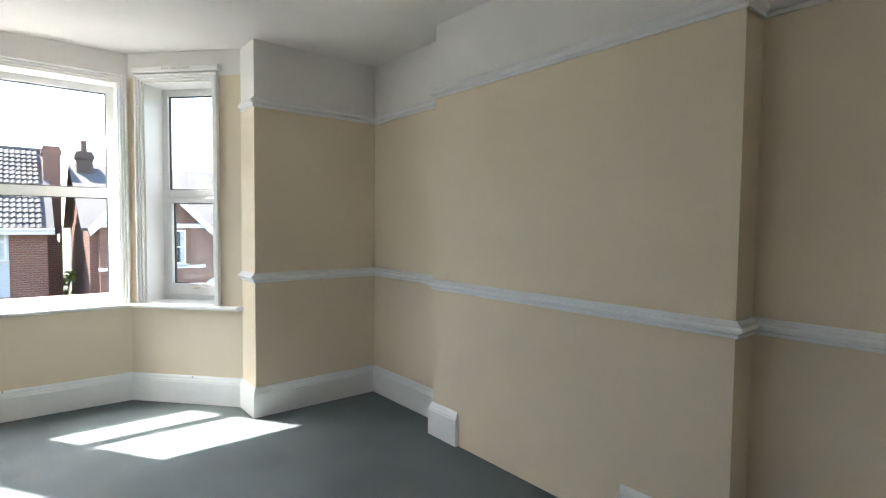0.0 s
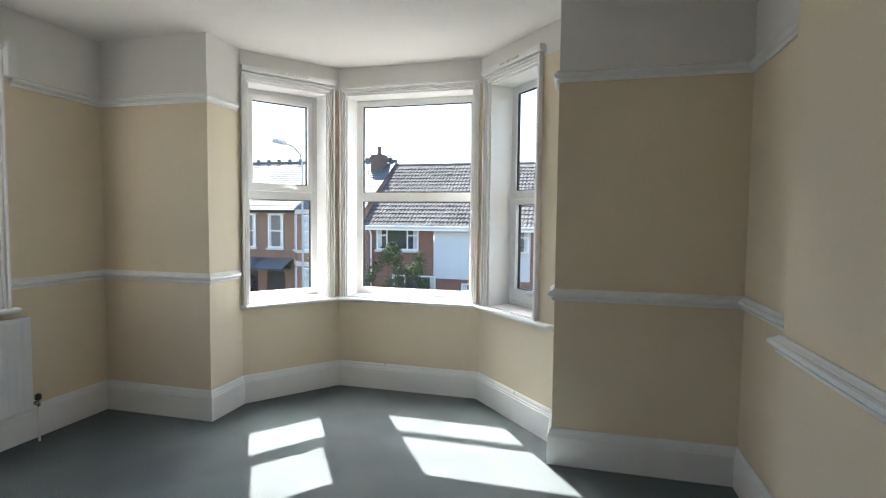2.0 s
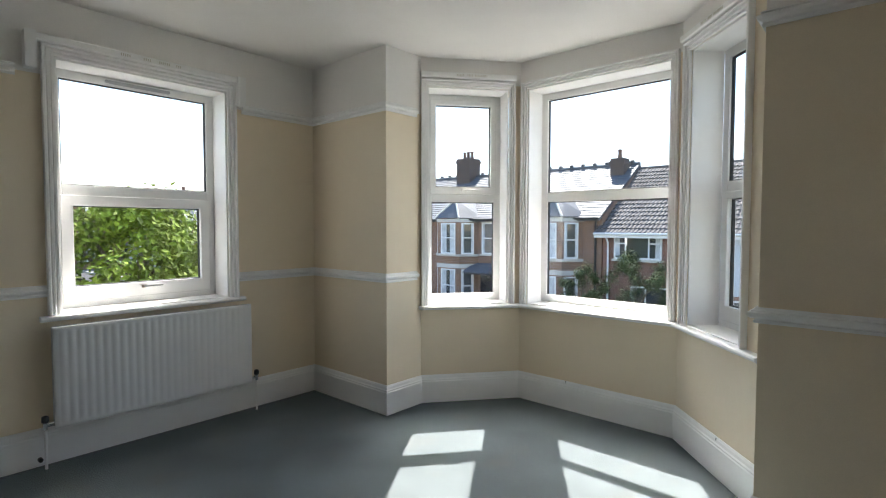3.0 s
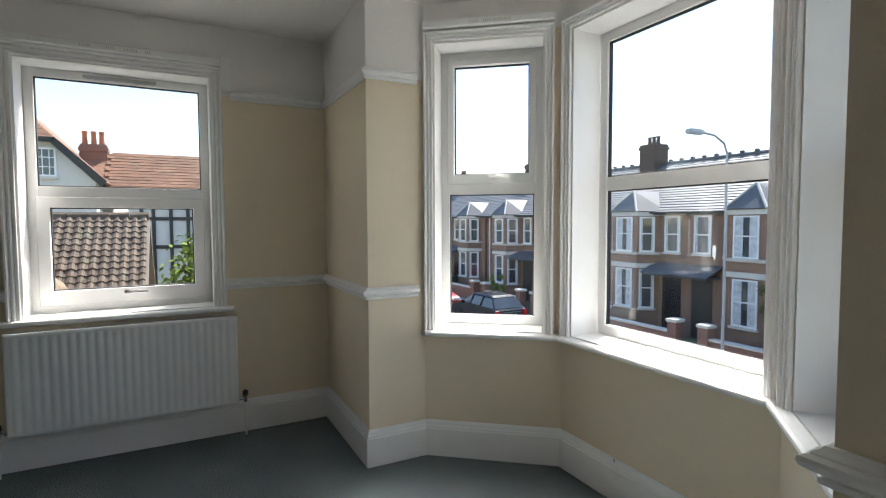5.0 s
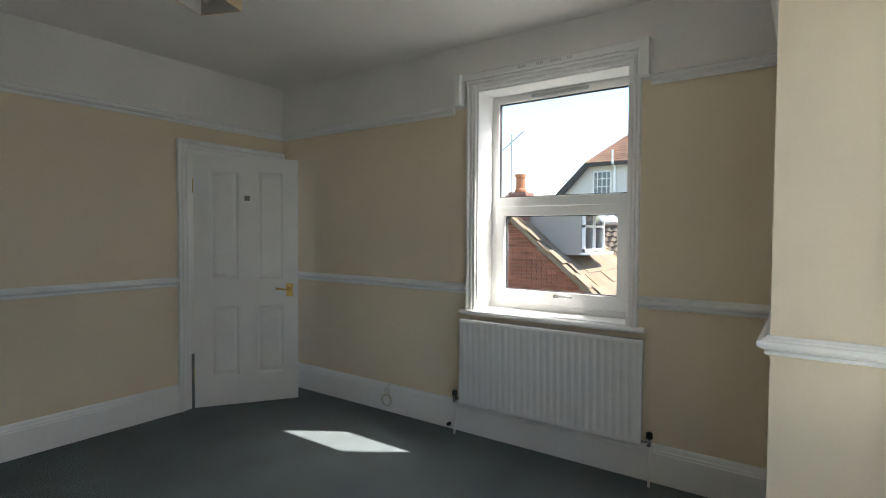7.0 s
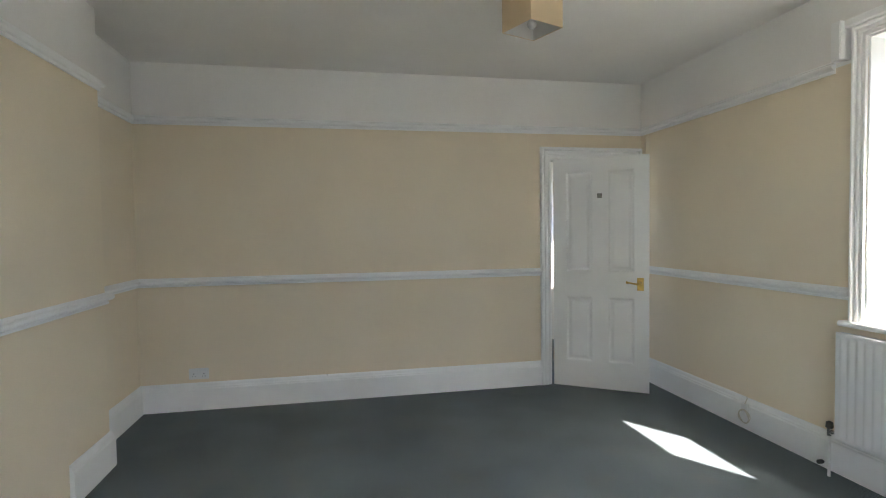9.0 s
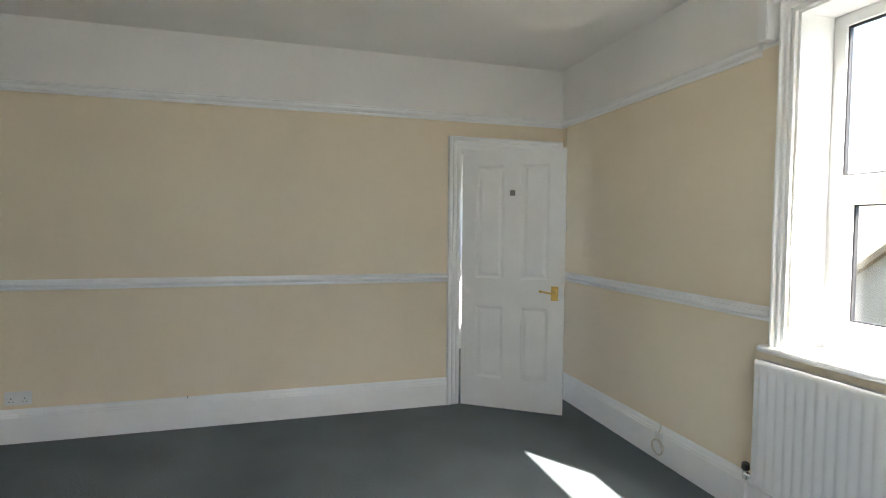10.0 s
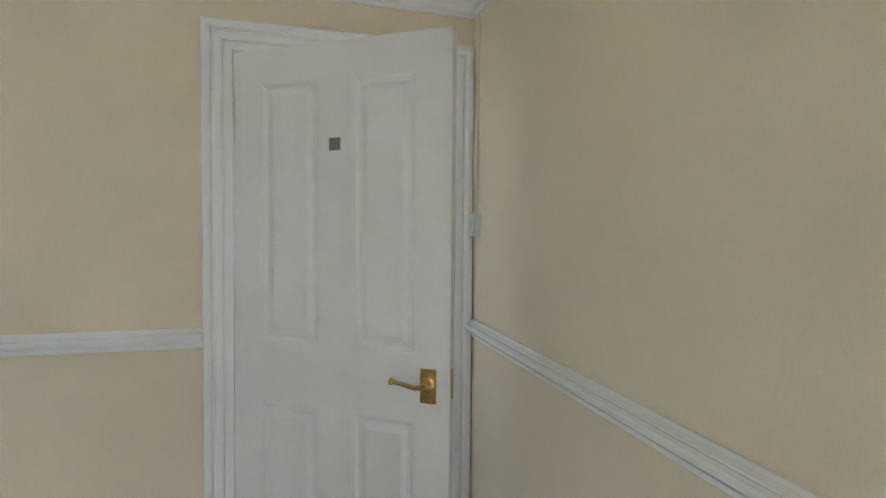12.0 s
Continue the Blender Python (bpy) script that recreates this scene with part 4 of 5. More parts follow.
# ---- the bay-windowed terrace along the street ----
def terrace_house(x1, width, mirror, brick, seed):
    """One house of the terrace with its right end at x1: a two-storey bay under a small gabled roof, a single bay of windows and a door."""
    yf, yr, ze, zr = 22.0, 26.0, 1.85, 4.30
    rng = random.Random(seed)
    root = thing("terrace_house", pose(0, 0, 0), "brown brick terraced house with two-storey bay and slate roof", "house", "terrace across the street")
    x0 = x1 - width
    X = (lambda s: x1 - s) if not mirror else (lambda s: x0 + s)
    bm = box(x0, yf, GZ, x1, yf + 8, ze)
    prism([(yf, ze), (yf + 8, ze), (yr, zr - 0.1)], "x", x0, x1, bm)
    part("wall", bm, brick, root)
    bx = X(2.4 if mirror else 2.1)
    bay = [(bx - 1.25, yf), (bx - 0.70, yf - 0.75), (bx + 0.70, yf - 0.75), (bx + 1.25, yf)]
    bm = bmesh.new()
    quad_prism(bm, bay, GZ, ze - 0.05)
    by = part("bay", bm, brick, root)
    bm = bmesh.new()
    for z0, z1 in ((-0.62, -0.42), (1.62, 1.80), (-0.05, 0.06)):
        quad_prism(bm, [(bx - 1.30, yf), (bx - 0.73, yf - 0.80), (bx + 0.73, yf - 0.80), (bx + 1.30, yf)], z0, z1)
    part("band", bm, STONE, by)
    for z, h in ((0.08, 1.50), (-2.35, 1.68)):
        house_window(root, face_y(bx - 0.46, yf - 0.76, z), 0.92, h, (), ((0, 1, 0.52),), curtain=rng.choice((0.5, 0.9)))
        for sgn in (-1, 1):
            a = Vector((bx + sgn * (0.78 if sgn > 0 else 1.17), yf - (0.69 if sgn > 0 else 0.12)))
            d = Vector((0.55, 0.75)).normalized() if sgn > 0 else Vector((0.55, -0.75)).normalized()
            m = Matrix(((d.x, -d.y, 0, a.x), (d.y, d.x, 0, a.y), (0, 0, 1, z), (0, 0, 0, 1)))
            house_window(root, m, 0.62, h, (), ((0, 1, 0.52),), curtain=0.5)
    apex = (bx, yf - 0.2, 2.75)
    low = [(bx - 1.4, yf + 0.2, ze - 0.02), (bx - 0.78, yf - 0.9, ze - 0.02), (bx + 0.78, yf - 0.9, ze - 0.02), (bx + 1.4, yf + 0.2, ze - 0.02)]
    bm = bmesh.new()
    for a, b in zip(low, low[1:]):
        slab([a, b, apex], 0.05, bm)
    back = (bx, yf + 1.6, 2.75)
    slab([low[0], apex, back], 0.05, bm)
    slab([apex, low[3], back], 0.05, bm)
    part("bay_roof", bm, SLATE, root)
    bm = bmesh.new()
    for a in (low[1], low[2]):
        tube(bm, [a, apex], 0.05, 6)
    part("hip_tiles", bm, STONE, root)
    part("roof", slab([(x0, yf - 0.3, ze - 0.12), (x1, yf - 0.3, ze - 0.12), (x1, yr, zr), (x0, yr, zr)], 0.1,
                      slab([(x0, yf + 8.3, ze - 0.12), (x1, yf + 8.3, ze - 0.12), (x1, yr, zr), (x0, yr, zr)], 0.1)), SLATE, root)
    # slate courses, as thin steps up the slope
    bm = bmesh.new()
    n = 22
    for k in range(n):
        f0, f1 = k / n, (k + 1) / n
        ya, za = yf - 0.3 + (yr - yf + 0.3) * f0, ze - 0.12 + (zr - ze + 0.12) * f0
        yb, zb2 = yf - 0.3 + (yr - yf + 0.3) * f1, ze - 0.12 + (zr - ze + 0.12) * f1
        step = 0.42
        xx = x0 - (step / 2 if k % 2 else 0)
        while xx < x1:
            a, b = max(xx, x0) + 0.006, min(xx + step, x1) - 0.006
            if b > a:
                bm.faces.new([bm.verts.new(p) for p in ((a, ya, za + 0.034), (b, ya, za + 0.034), (b, yb, zb2 + 0.008), (a, yb, zb2 + 0.008))])
                bm.faces.new([bm.verts.new(p) for p in ((a, ya, za + 0.004), (b, ya, za + 0.004), (b, ya, za + 0.034), (a, ya, za + 0.034))])
            xx += step
    ob = part("slates", bm, SLATE, root)
    ob["kind"] = "stuff"
    bm = tube(bmesh.new(), [(x0, yr, zr + 0.03), (x1, yr, zr + 0.03)], 0.09)
    part("ridge", bm, SLATE, root)
    for k in range(int(width / 0.62)):
        cx = x0 + 0.3 + k * 0.62
        part("ridge_crest", lathe([(0.03, 0.08), (0.10, 0.12), (0.12, 0.19), (0.05, 0.24)], 8, None, pose(cx, yr, zr)), SLATE, root)
    sx = X(4.3)
    house_window(root, face_y(sx - 0.38, yf - 0.02, 0.10), 0.76, 1.50, (), ((0, 1, 0.5),), lintel=0.18)
    part("front_door", box(sx - 0.45, yf - 0.03, GZ, sx + 0.45, yf + 0.05, GZ + 2.35), rng.choice((PVC, DARK_WOOD, CAR_BLACK)), root)
    bm = box(sx - 0.75, yf - 0.85, GZ + 2.45, sx + 0.75, yf, GZ + 2.55)
    slab([(sx - 0.85, yf - 0.95, GZ + 2.55), (sx + 0.85, yf - 0.95, GZ + 2.55), (sx + 0.85, yf, GZ + 2.95), (sx - 0.85, yf, GZ + 2.95)], 0.04, bm)
    part("porch_canopy", bm, SLATE, root)
    part("downpipe", tube(bmesh.new(), [(X(0.25), yf - 0.06, ze - 0.2), (X(0.25), yf - 0.06, GZ)], 0.045), DARK_METAL if seed % 2 else PVC, root)
    part("gutter", tube(bmesh.new(), [(x0, yf - 0.36, ze - 0.10), (x1, yf - 0.36, ze - 0.10)], 0.05), DARK_METAL, root)
    if mirror:
        chimney(root, x0 + 0.02, yr - 0.2, 3.2, 5.35, 0.95, 1.0, 3, BRICK_BACKLIT)
    return root


for k in range(13):
    terrace_house(-6.54 - 5.0 * k, 5.0, k % 2 == 1, BRICK_RED if k % 3 == 2 else BRICK_YEL, 11 + k)


# ---- the gabled house beside the tiled semi ----
def gabled_house():
    x0, x1, yf = 2.75, 9.5, 20.6
    ze, zr, yr = 1.35, 3.6, 25.0
    root = thing("house", pose(-0.3, 0, 0), "red brick house with white-boarded gable and dark tiled roof", "house")
    bm = box(x0, yf, GZ, x1, yf + 8, ze)
    prism([(yf, ze), (yf + 8, ze), (yr, zr - 0.1)], "x", x0, x1, bm)
    part("wall", bm, BRICK_RED, root)
    part("flank_wall", box(x0 - 0.02, yf + 0.01, GZ, x0, yf + 7.9, ze - 0.05), BRICK_SIDE, root)
    part("roof", slab([(x0 - 0.25, yf - 0.3, ze - 0.15), (x1, yf - 0.3, ze - 0.15), (x1, yr, zr), (x0 - 0.25, yr, zr)], 0.1,
                      slab([(x0 - 0.25, yf + 8.3, ze - 0.15), (x1, yf + 8.3, ze - 0.15), (x1, yr, zr), (x0 - 0.25, yr, zr)], 0.1)), TILE_GREY, root)
    gx, gw, gy = 4.45, 1.65, yf - 0.55
    part("gable", prism([(gx - gw + 0.15, GZ), (gx + gw - 0.15, GZ), (gx + gw - 0.15, 1.35), (gx, 2.85), (gx - gw + 0.15, 1.35)], "y", gy, yf + 0.1), BRICK_RED, root)
    bm = slab([(gx - gw - 0.15, gy - 0.25, 1.18), (gx, gy - 0.25, 2.98), (gx, yr - 1, 2.98), (gx - gw - 0.15, yf + 0.3, 1.18)], 0.07)
    slab([(gx + gw + 0.15, gy - 0.25, 1.18), (gx, gy - 0.25, 2.98), (gx, yr - 1, 2.98), (gx + gw + 0.15, yf + 0.3, 1.18)], 0.07, bm)
    part("gable_roof", bm, TILE_GREY, root)
    for s in (-1, 1):
        part("barge_board", prism([(gx, 2.95), (gx, 2.73), (gx + s * (gw + 0.12), 0.95), (gx + s * (gw + 0.17), 1.17)], "y", gy - 0.31, gy - 0.25), PVC, root)
    part("band", box(gx - gw, gy - 0.12, 1.22, gx + gw, gy + 0.02, 1.36), PVC, root)
    house_window(root, face_y(gx - 0.95, gy - 0.03, 0.0), 0.8, 1.15, (), ((0, 1, 0.5),))
    house_window(root, face_y(gx + 0.15, gy - 0.03, 0.0), 0.8, 1.15, (), ((0, 1, 0.5),))
    part("sill_band", box(gx - gw + 0.1, gy - 0.14, -0.15, gx + gw - 0.1, gy + 0.02, -0.05), PVC, root)
    house_window(root, face_y(gx - 0.95, gy - 0.03, -2.3), 1.9, 1.4, (0.5,), ())
    part("plaque", box(6.45, yf - 0.03, 0.45, 6.95, yf - 0.002, 0.72), PVC, root, "plain white wall plaque")
    bm = bmesh.new()
    arc = [(6.65 + 0.62 * math.cos(a), -1.15 + 0.62 * math.sin(a)) for a in [math.pi * k / 12 for k in range(13)]]
    inn = [(6.65 + 0.42 * math.cos(a), -1.15 + 0.42 * math.sin(a)) for a in [math.pi * k / 12 for k in range(12, -1, -1)]]
    part("arch", prism(arc + inn, "y", yf - 0.08, yf + 0.01), PVC, root)
    part("front_door", box(6.25, yf - 0.03, GZ, 7.05, yf + 0.02, -1.15), DARK_WOOD, root)
    chimney(root, 2.95, yr - 0.5, 3.0, 4.0, 0.5, 0.6, 1, BRICK_BACKLIT)
    return root


gabled_house()


# ---- garden walls, street trees and lamp ----
def garden_wall(xa, xb):
    root = thing("garden_wall", pose(0, 0, 0), "low brick front garden wall with stone-capped piers", "wall", "front garden walls")
    part("wall_face", box(xa + 0.2, 19.05, GZ, xb - 0.2, 19.27, GZ + 0.75), BRICK_RED, root)
    part("coping", box(xa + 0.2, 19.01, GZ + 0.752, xb - 0.2, 19.31, GZ + 0.82), STONE, root)
    for x in (xa, xb):
        p = part("pier", box(x - 0.18, 18.97, GZ, x + 0.18, 19.35, GZ + 1.15), BRICK_RED, root)
        part("pier_cap", box(x - 0.23, 18.92, GZ + 1.152, x + 0.23, 19.40, GZ + 1.26, 0.02), STONE, p)
    return root


for k in range(15):
    garden_wall(-5.2 - 4.6 * k - 3.4, -5.2 - 4.6 * k)
garden_wall(-3.9, 1.6)
garden_wall(3.1, 8.4)


def leafy(name, x, y, z0, h, r, leaves, leaf, mat, label, cat, seed, trunk=0.35, squash=1.0, start=0.3):
    """A tree or bush: tapered trunk, limbs, and a crown of many small leaves in uneven clumps."""
    rng = random.Random(seed)
    root = thing(name, pose(x, y, z0), label, cat)
    bm = bmesh.new()
    top = h * 0.62
    tube(bm, [(0, 0, -0.05), (0.03 * h / 3, 0.02, top * 0.4), (-0.03, 0.03, top * 0.75), (0.02, 0, top)], 0.035 * h * trunk * 1.6, 8, 0.012 * h * trunk)
    clumps = []
    n = max(16, leaves // 150)
    for i in range(n):
        a, u = rng.uniform(0, 2 * math.pi), rng.uniform(-1, 1)
        rad = r * rng.uniform(0.35, 1.0) ** 0.5
        c = Vector((rad * math.sqrt(1 - u * u) * math.cos(a), rad * math.sqrt(1 - u * u) * math.sin(a), h * (start + (1 - start) * (0.5 + 0.46 * u * squash))))
        clumps.append((c, r * rng.uniform(0.20, 0.38)))
    for c, cr in clumps[:18]:
        s = Vector((0, 0, min(top, max(0.2 * h, c.z * 0.6))))
        tube(bm, [s, s.lerp(c, 0.5) + Vector((0, 0, 0.05 * h)), c], 0.012 * h * trunk, 5, 0.004 * h * trunk)
    part("trunk", bm, BARK, root)
    co, fs = [], []
    for i in range(leaves):
        c, cr = clumps[rng.randrange(n)]
        d = Vector((rng.gauss(0, 1), rng.gauss(0, 1), rng.gauss(0, 1))).normalized() * cr * rng.uniform(0.3, 1.05)
        p = c + d
        nrm = (d.normalized() + Vector((rng.uniform(-0.8, 0.8), rng.uniform(-0.8, 0.8), rng.uniform(-0.2, 0.9)))).normalized()
        t1 = nrm.cross(Vector((rng.uniform(-1, 1), rng.uniform(-1, 1), rng.uniform(-1, 1)))).normalized()
        t2 = nrm.cross(t1)
        L, W = leaf * rng.uniform(0.7, 1.3), leaf * 0.55 * rng.uniform(0.7, 1.2)
        k = len(co)
        co += [tuple(p - t1 * L * 0.5), tuple(p + t2 * W * 0.5 + nrm * W * 0.12), tuple(p + t1 * L * 0.5), tuple(p - t2 * W * 0.5 + nrm * W * 0.12)]
        fs.append((k, k + 1, k + 2, k + 3))
    me = bpy.data.meshes.new("crown")
    me.from_pydata(co, [], fs)
    me.materials.append(mat)
    cr = new("crown", me)
    cr.parent = root
    return root


leafy("tree", -9.7, 5.70, GZ, 5.2, 2.25, 20000, 0.145, LEAF, "dense bright green leafy tree in the sun", "tree", 5, 1.0, 1.0, 0.25)
leafy("tree", -4.2, 19.6, GZ, 3.9, 1.05, 4200, 0.10, LEAF_DARK, "small thin-crowned street-side garden tree", "tree", 6, 0.5, 1.0, 0.3)
leafy("tree", -6.1, 19.6, GZ, 3.3, 0.9, 3400, 0.10, LEAF_DARK, "small thin-crowned street-side garden tree", "tree", 8, 0.5, 1.0, 0.3)
leafy("bush", -22.3, 19.9, GZ, 1.9, 0.5, 1500, 0.10, LEAF, "pointed green conifer bush in a front garden", "bush", 9, 0.5, 1.0, 0.05)
leafy("bush", -24.0, 20.0, GZ, 1.1, 0.9, 1500, 0.10, LEAF, "low light green hedge in a front garden", "bush", 10, 0.5, 1.0, 0.1)
leafy("bush", -28.5, 20.0, GZ, 1.3, 0.7, 1200, 0.10, LEAF_DARK, "rounded brown-green hedge in a front garden", "bush", 12, 0.5, 1.0, 0.1)
leafy("bush", 2.1, 26.5, GZ, 3.2, 0.7, 1800, 0.13, LEAF, "green bush between two houses", "bush", 13, 0.5, 1.0, 0.1)
leafy("bush", -4.4, 21.2, GZ, 2.0, 1.2, 1800, 0.12, LEAF_DARK, "dark green shrub against a brick house", "bush", 14, 0.5, 1.0, 0.1)

root = thing("street_lamp", pose(-7.3, 18.1, GZ + 0.13), "grey steel street lamp with curved arm", "street lamp")
part("pole", tube(bmesh.new(), [(0, 0, 0), (0, 0, 1.2), (0, 0, 1.25), (0, 0, 6.6)], 0.055, 10, 0.035), GREY_METAL, root)
part("arm", tube(bmesh.new(), [(0, 0, 6.55), (0, -0.15, 6.85), (0, -0.6, 7.05), (0, -1.2, 7.1)], 0.035, 8), GREY_METAL, root)
part("lantern", box(-0.11, -1.75, 7.02, 0.11, -1.15, 7.16, 0.03), GREY_METAL, root)


# ---- cars ----
def car(m, paint, label):
    """A small hatchback along +x, its nose at +x."""
    root = thing("car", m, label, "car", "parked cars")
    L, W = 4.0, 1.70
    body = [(-1.95, 0.30), (-2.0, 0.55), (-1.93, 0.85), (-1.75, 0.98), (0.95, 0.95), (1.75, 0.78), (1.98, 0.62), (2.0, 0.36), (1.9, 0.25), (-1.85, 0.25)]
    bm = prism(body, "y", -W / 2, W / 2)
    bmesh.ops.bevel(bm, geom=list(bm.edges), offset=0.07, segments=2, affect="EDGES", clamp_overlap=True)
    part("body", bm, paint, root)
    def cabin(lo, hi, z0, z1, w0, w1):
        bm = bmesh.new()
        a = [bm.verts.new(p) for p in ((lo[0], -w0, z0), (lo[1], -w0, z0), (lo[1], w0, z0), (lo[0], w0, z0))]
        b = [bm.verts.new(p) for p in ((hi[0], -w1, z1), (hi[1], -w1, z1), (hi[1], w1, z1), (hi[0], w1, z1))]
        bm.faces.new(a[::-1])
        bm.faces.new(b)
        for i in range(4):
            bm.faces.new((a[i], a[(i + 1) % 4], b[(i + 1) % 4], b[i]))
        bmesh.ops.bevel(bm, geom=list(bm.edges), offset=0.05, segments=2, affect="EDGES", clamp_overlap=True)
        return bm
    part("glasshouse", cabin((-1.80, 1.05), (-1.35, 0.25), 0.93, 1.40, 0.79, 0.60), FAR_GLASS, root)
    part("car_roof", cabin((-1.42, 0.32), (-1.25, 0.12), 1.36, 1.47, 0.63, 0.55), paint, root)
    for s in (-1, 1):
        for x, y in ((-0.62, 0.70), (0.25, 0.70)):
            part("pillar", tube(bmesh.new(), [(x - 0.02, s * 0.80, 0.93), (x - 0.10, s * 0.615, 1.40)], 0.035, 6), paint, root)
        for x in (-1.22, 1.25):
            c = pose(x, s * 0.80, 0.31, 90)
            wh = part("wheel", lathe([(0.20, -0.10), (0.30, -0.10), (0.315, -0.06), (0.315, 0.06), (0.30, 0.10), (0.20, 0.10)], 20, None, c), RUBBER, root)
            part("rim", lathe([(0.03, -0.105), (0.19, -0.085), (0.20, 0.085), (0.03, 0.105)], 10, None, c), GREY_METAL, wh)
        part("headlight", box(1.70, s * 0.62 - 0.17, 0.58, 1.97, s * 0.62 + 0.17, 0.72, 0.03), LAMP_GLASS, root)
        part("tail_light", box(-2.01, s * 0.70 - 0.10, 0.62, -1.88, s * 0.70 + 0.10, 0.90, 0.03), TAIL, root)
        part("mirror", box(0.55, s * 0.93 - 0.09, 0.95, 0.70, s * 0.93 + 0.09, 1.08, 0.03), paint, root)
    part("bumper", box(1.88, -0.70, 0.28, 2.04, 0.70, 0.46, 0.04), paint, root)
    part("grille", box(1.95, -0.35, 0.50, 2.015, 0.35, 0.60, 0.01), DARK_METAL, root)
    part("number_plate", box(2.03, -0.26, 0.33, 2.05, 0.26, 0.44), PVC, root)
    part("number_plate", box(-2.02, -0.26, 0.60, -1.99, 0.26, 0.71), STONE, root)
    return root


car(pose(-23.0, 15.95, GZ + 0.01, 0, 0, 0), CAR_RED, "red hatchback parked at the kerb")
car(pose(-17.6, 16.25, GZ + 0.01, 0, 0, 180), CAR_BLACK, "dark blue hatchback parked at the kerb")


# ---- the neighbours seen from the side window ----
def white_gable_house():
    X, cy = -19.0, -1.35
    root = thing("house", pose(0, 0, 0), "white rendered house with hipped orange clay tile roof", "house")
    half, low, ze, zl, zt = 1.42, 2.80, 4.24, 2.86, 5.72
    ridge_x = X - 1.6
    prof = [(cy - low + 0.3, GZ), (cy + low - 0.3, GZ), (cy + low - 0.3, zl + 0.22), (cy + half - 0.08, ze + 0.06), (cy - half + 0.08, ze + 0.06), (cy - low + 0.3, zl + 0.22)]
    part("wall", prism(prof, "x", X - 5.5, X), RENDER_WHITE, root)
    hip = [(X + 0.3, cy - half, ze), (X + 0.3, cy + half, ze), (ridge_x, cy, zt)]
    part("hip_roof", slab(hip, 0.10), TILE_RED, root)
    xb = X - 5.8
    bm = bmesh.new()
    for k in (-1, 1):
        slab([(X + 0.3, cy + k * half, ze), (ridge_x, cy, zt), (xb, cy, zt), (xb, cy + k * half, ze)], 0.10, bm)
        slab([(X + 0.3, cy + k * half, ze), (xb, cy + k * half, ze), (xb, cy + k * low, zl), (X + 0.3, cy + k * low, zl)], 0.10, bm)
    part("roof", bm, TILE_RED, root)
    for k in (-1, 1):
        part("barge_board", prism([(cy + k * half, ze + 0.05), (cy + k * (half - 0.1), ze - 0.16), (cy + k * (low - 0.1), zl - 0.22), (cy + k * (low + 0.06), zl)], "x", X + 0.22, X + 0.34), DARK_WOOD, root)
    part("eaves_board", box(X + 0.22, cy - half, ze - 0.13, X + 0.34, cy + half, ze + 0.02), DARK_WOOD, root)
    part("finial", lathe([(0.10, 0), (0.12, 0.06), (0.03, 0.20)], 8, None, pose(ridge_x, cy, zt - 0.04)), TILE_RED, root)
    part("soil_pipe", tube(bmesh.new(), [(X + 0.10, cy - 0.30, 1.0), (X + 0.10, cy - 0.30, ze - 0.2), (X + 0.42, cy - 0.30, ze - 0.05), (X + 0.42, cy - 0.30, ze + 0.45)], 0.05), PVC, root)
    grid = [(u, u + 0.25, v) for u in (0.0, 0.25, 0.5, 0.75) for v in (0.33, 0.66)]
    for y in (cy - 1.20, cy + 0.66):
        house_window(root, face_x(X + 0.02, y, 2.98), 0.76, 0.96, (0.25, 0.5, 0.75), grid, curtain=0, bw=0.013)
    house_window(root, face_x(X + 0.02, cy - 0.10, 1.50), 0.42, 0.60, (0.5,), ((0, 0.5, 0.5), (0.5, 1, 0.5)), curtain=0, bw=0.015)
    part("wall_vent", box(X + 0.002, cy + 1.62, 2.10, X + 0.03, cy + 1.86, 2.24), STONE, root)
    # plain clay tiles on the hip
    me = tile_mesh("roof_tile", 0.20, 0.20, 0.014, TILE_RED)
    up = Vector((ridge_x - X - 0.3, 0, zt - ze))
    n = up.length
    tiled(root, me, slope_frame(X + 0.3, cy - half, ze + 0.01, (0, 1, 0), up), int(2 * half / 0.20) + 1, int(n / 0.165) + 1, 0.20, 0.165,
          lambda u, v: abs(u - half) < half * (1 - v / n) - 0.03, 200, 0.5)
    return root


white_gable_house()


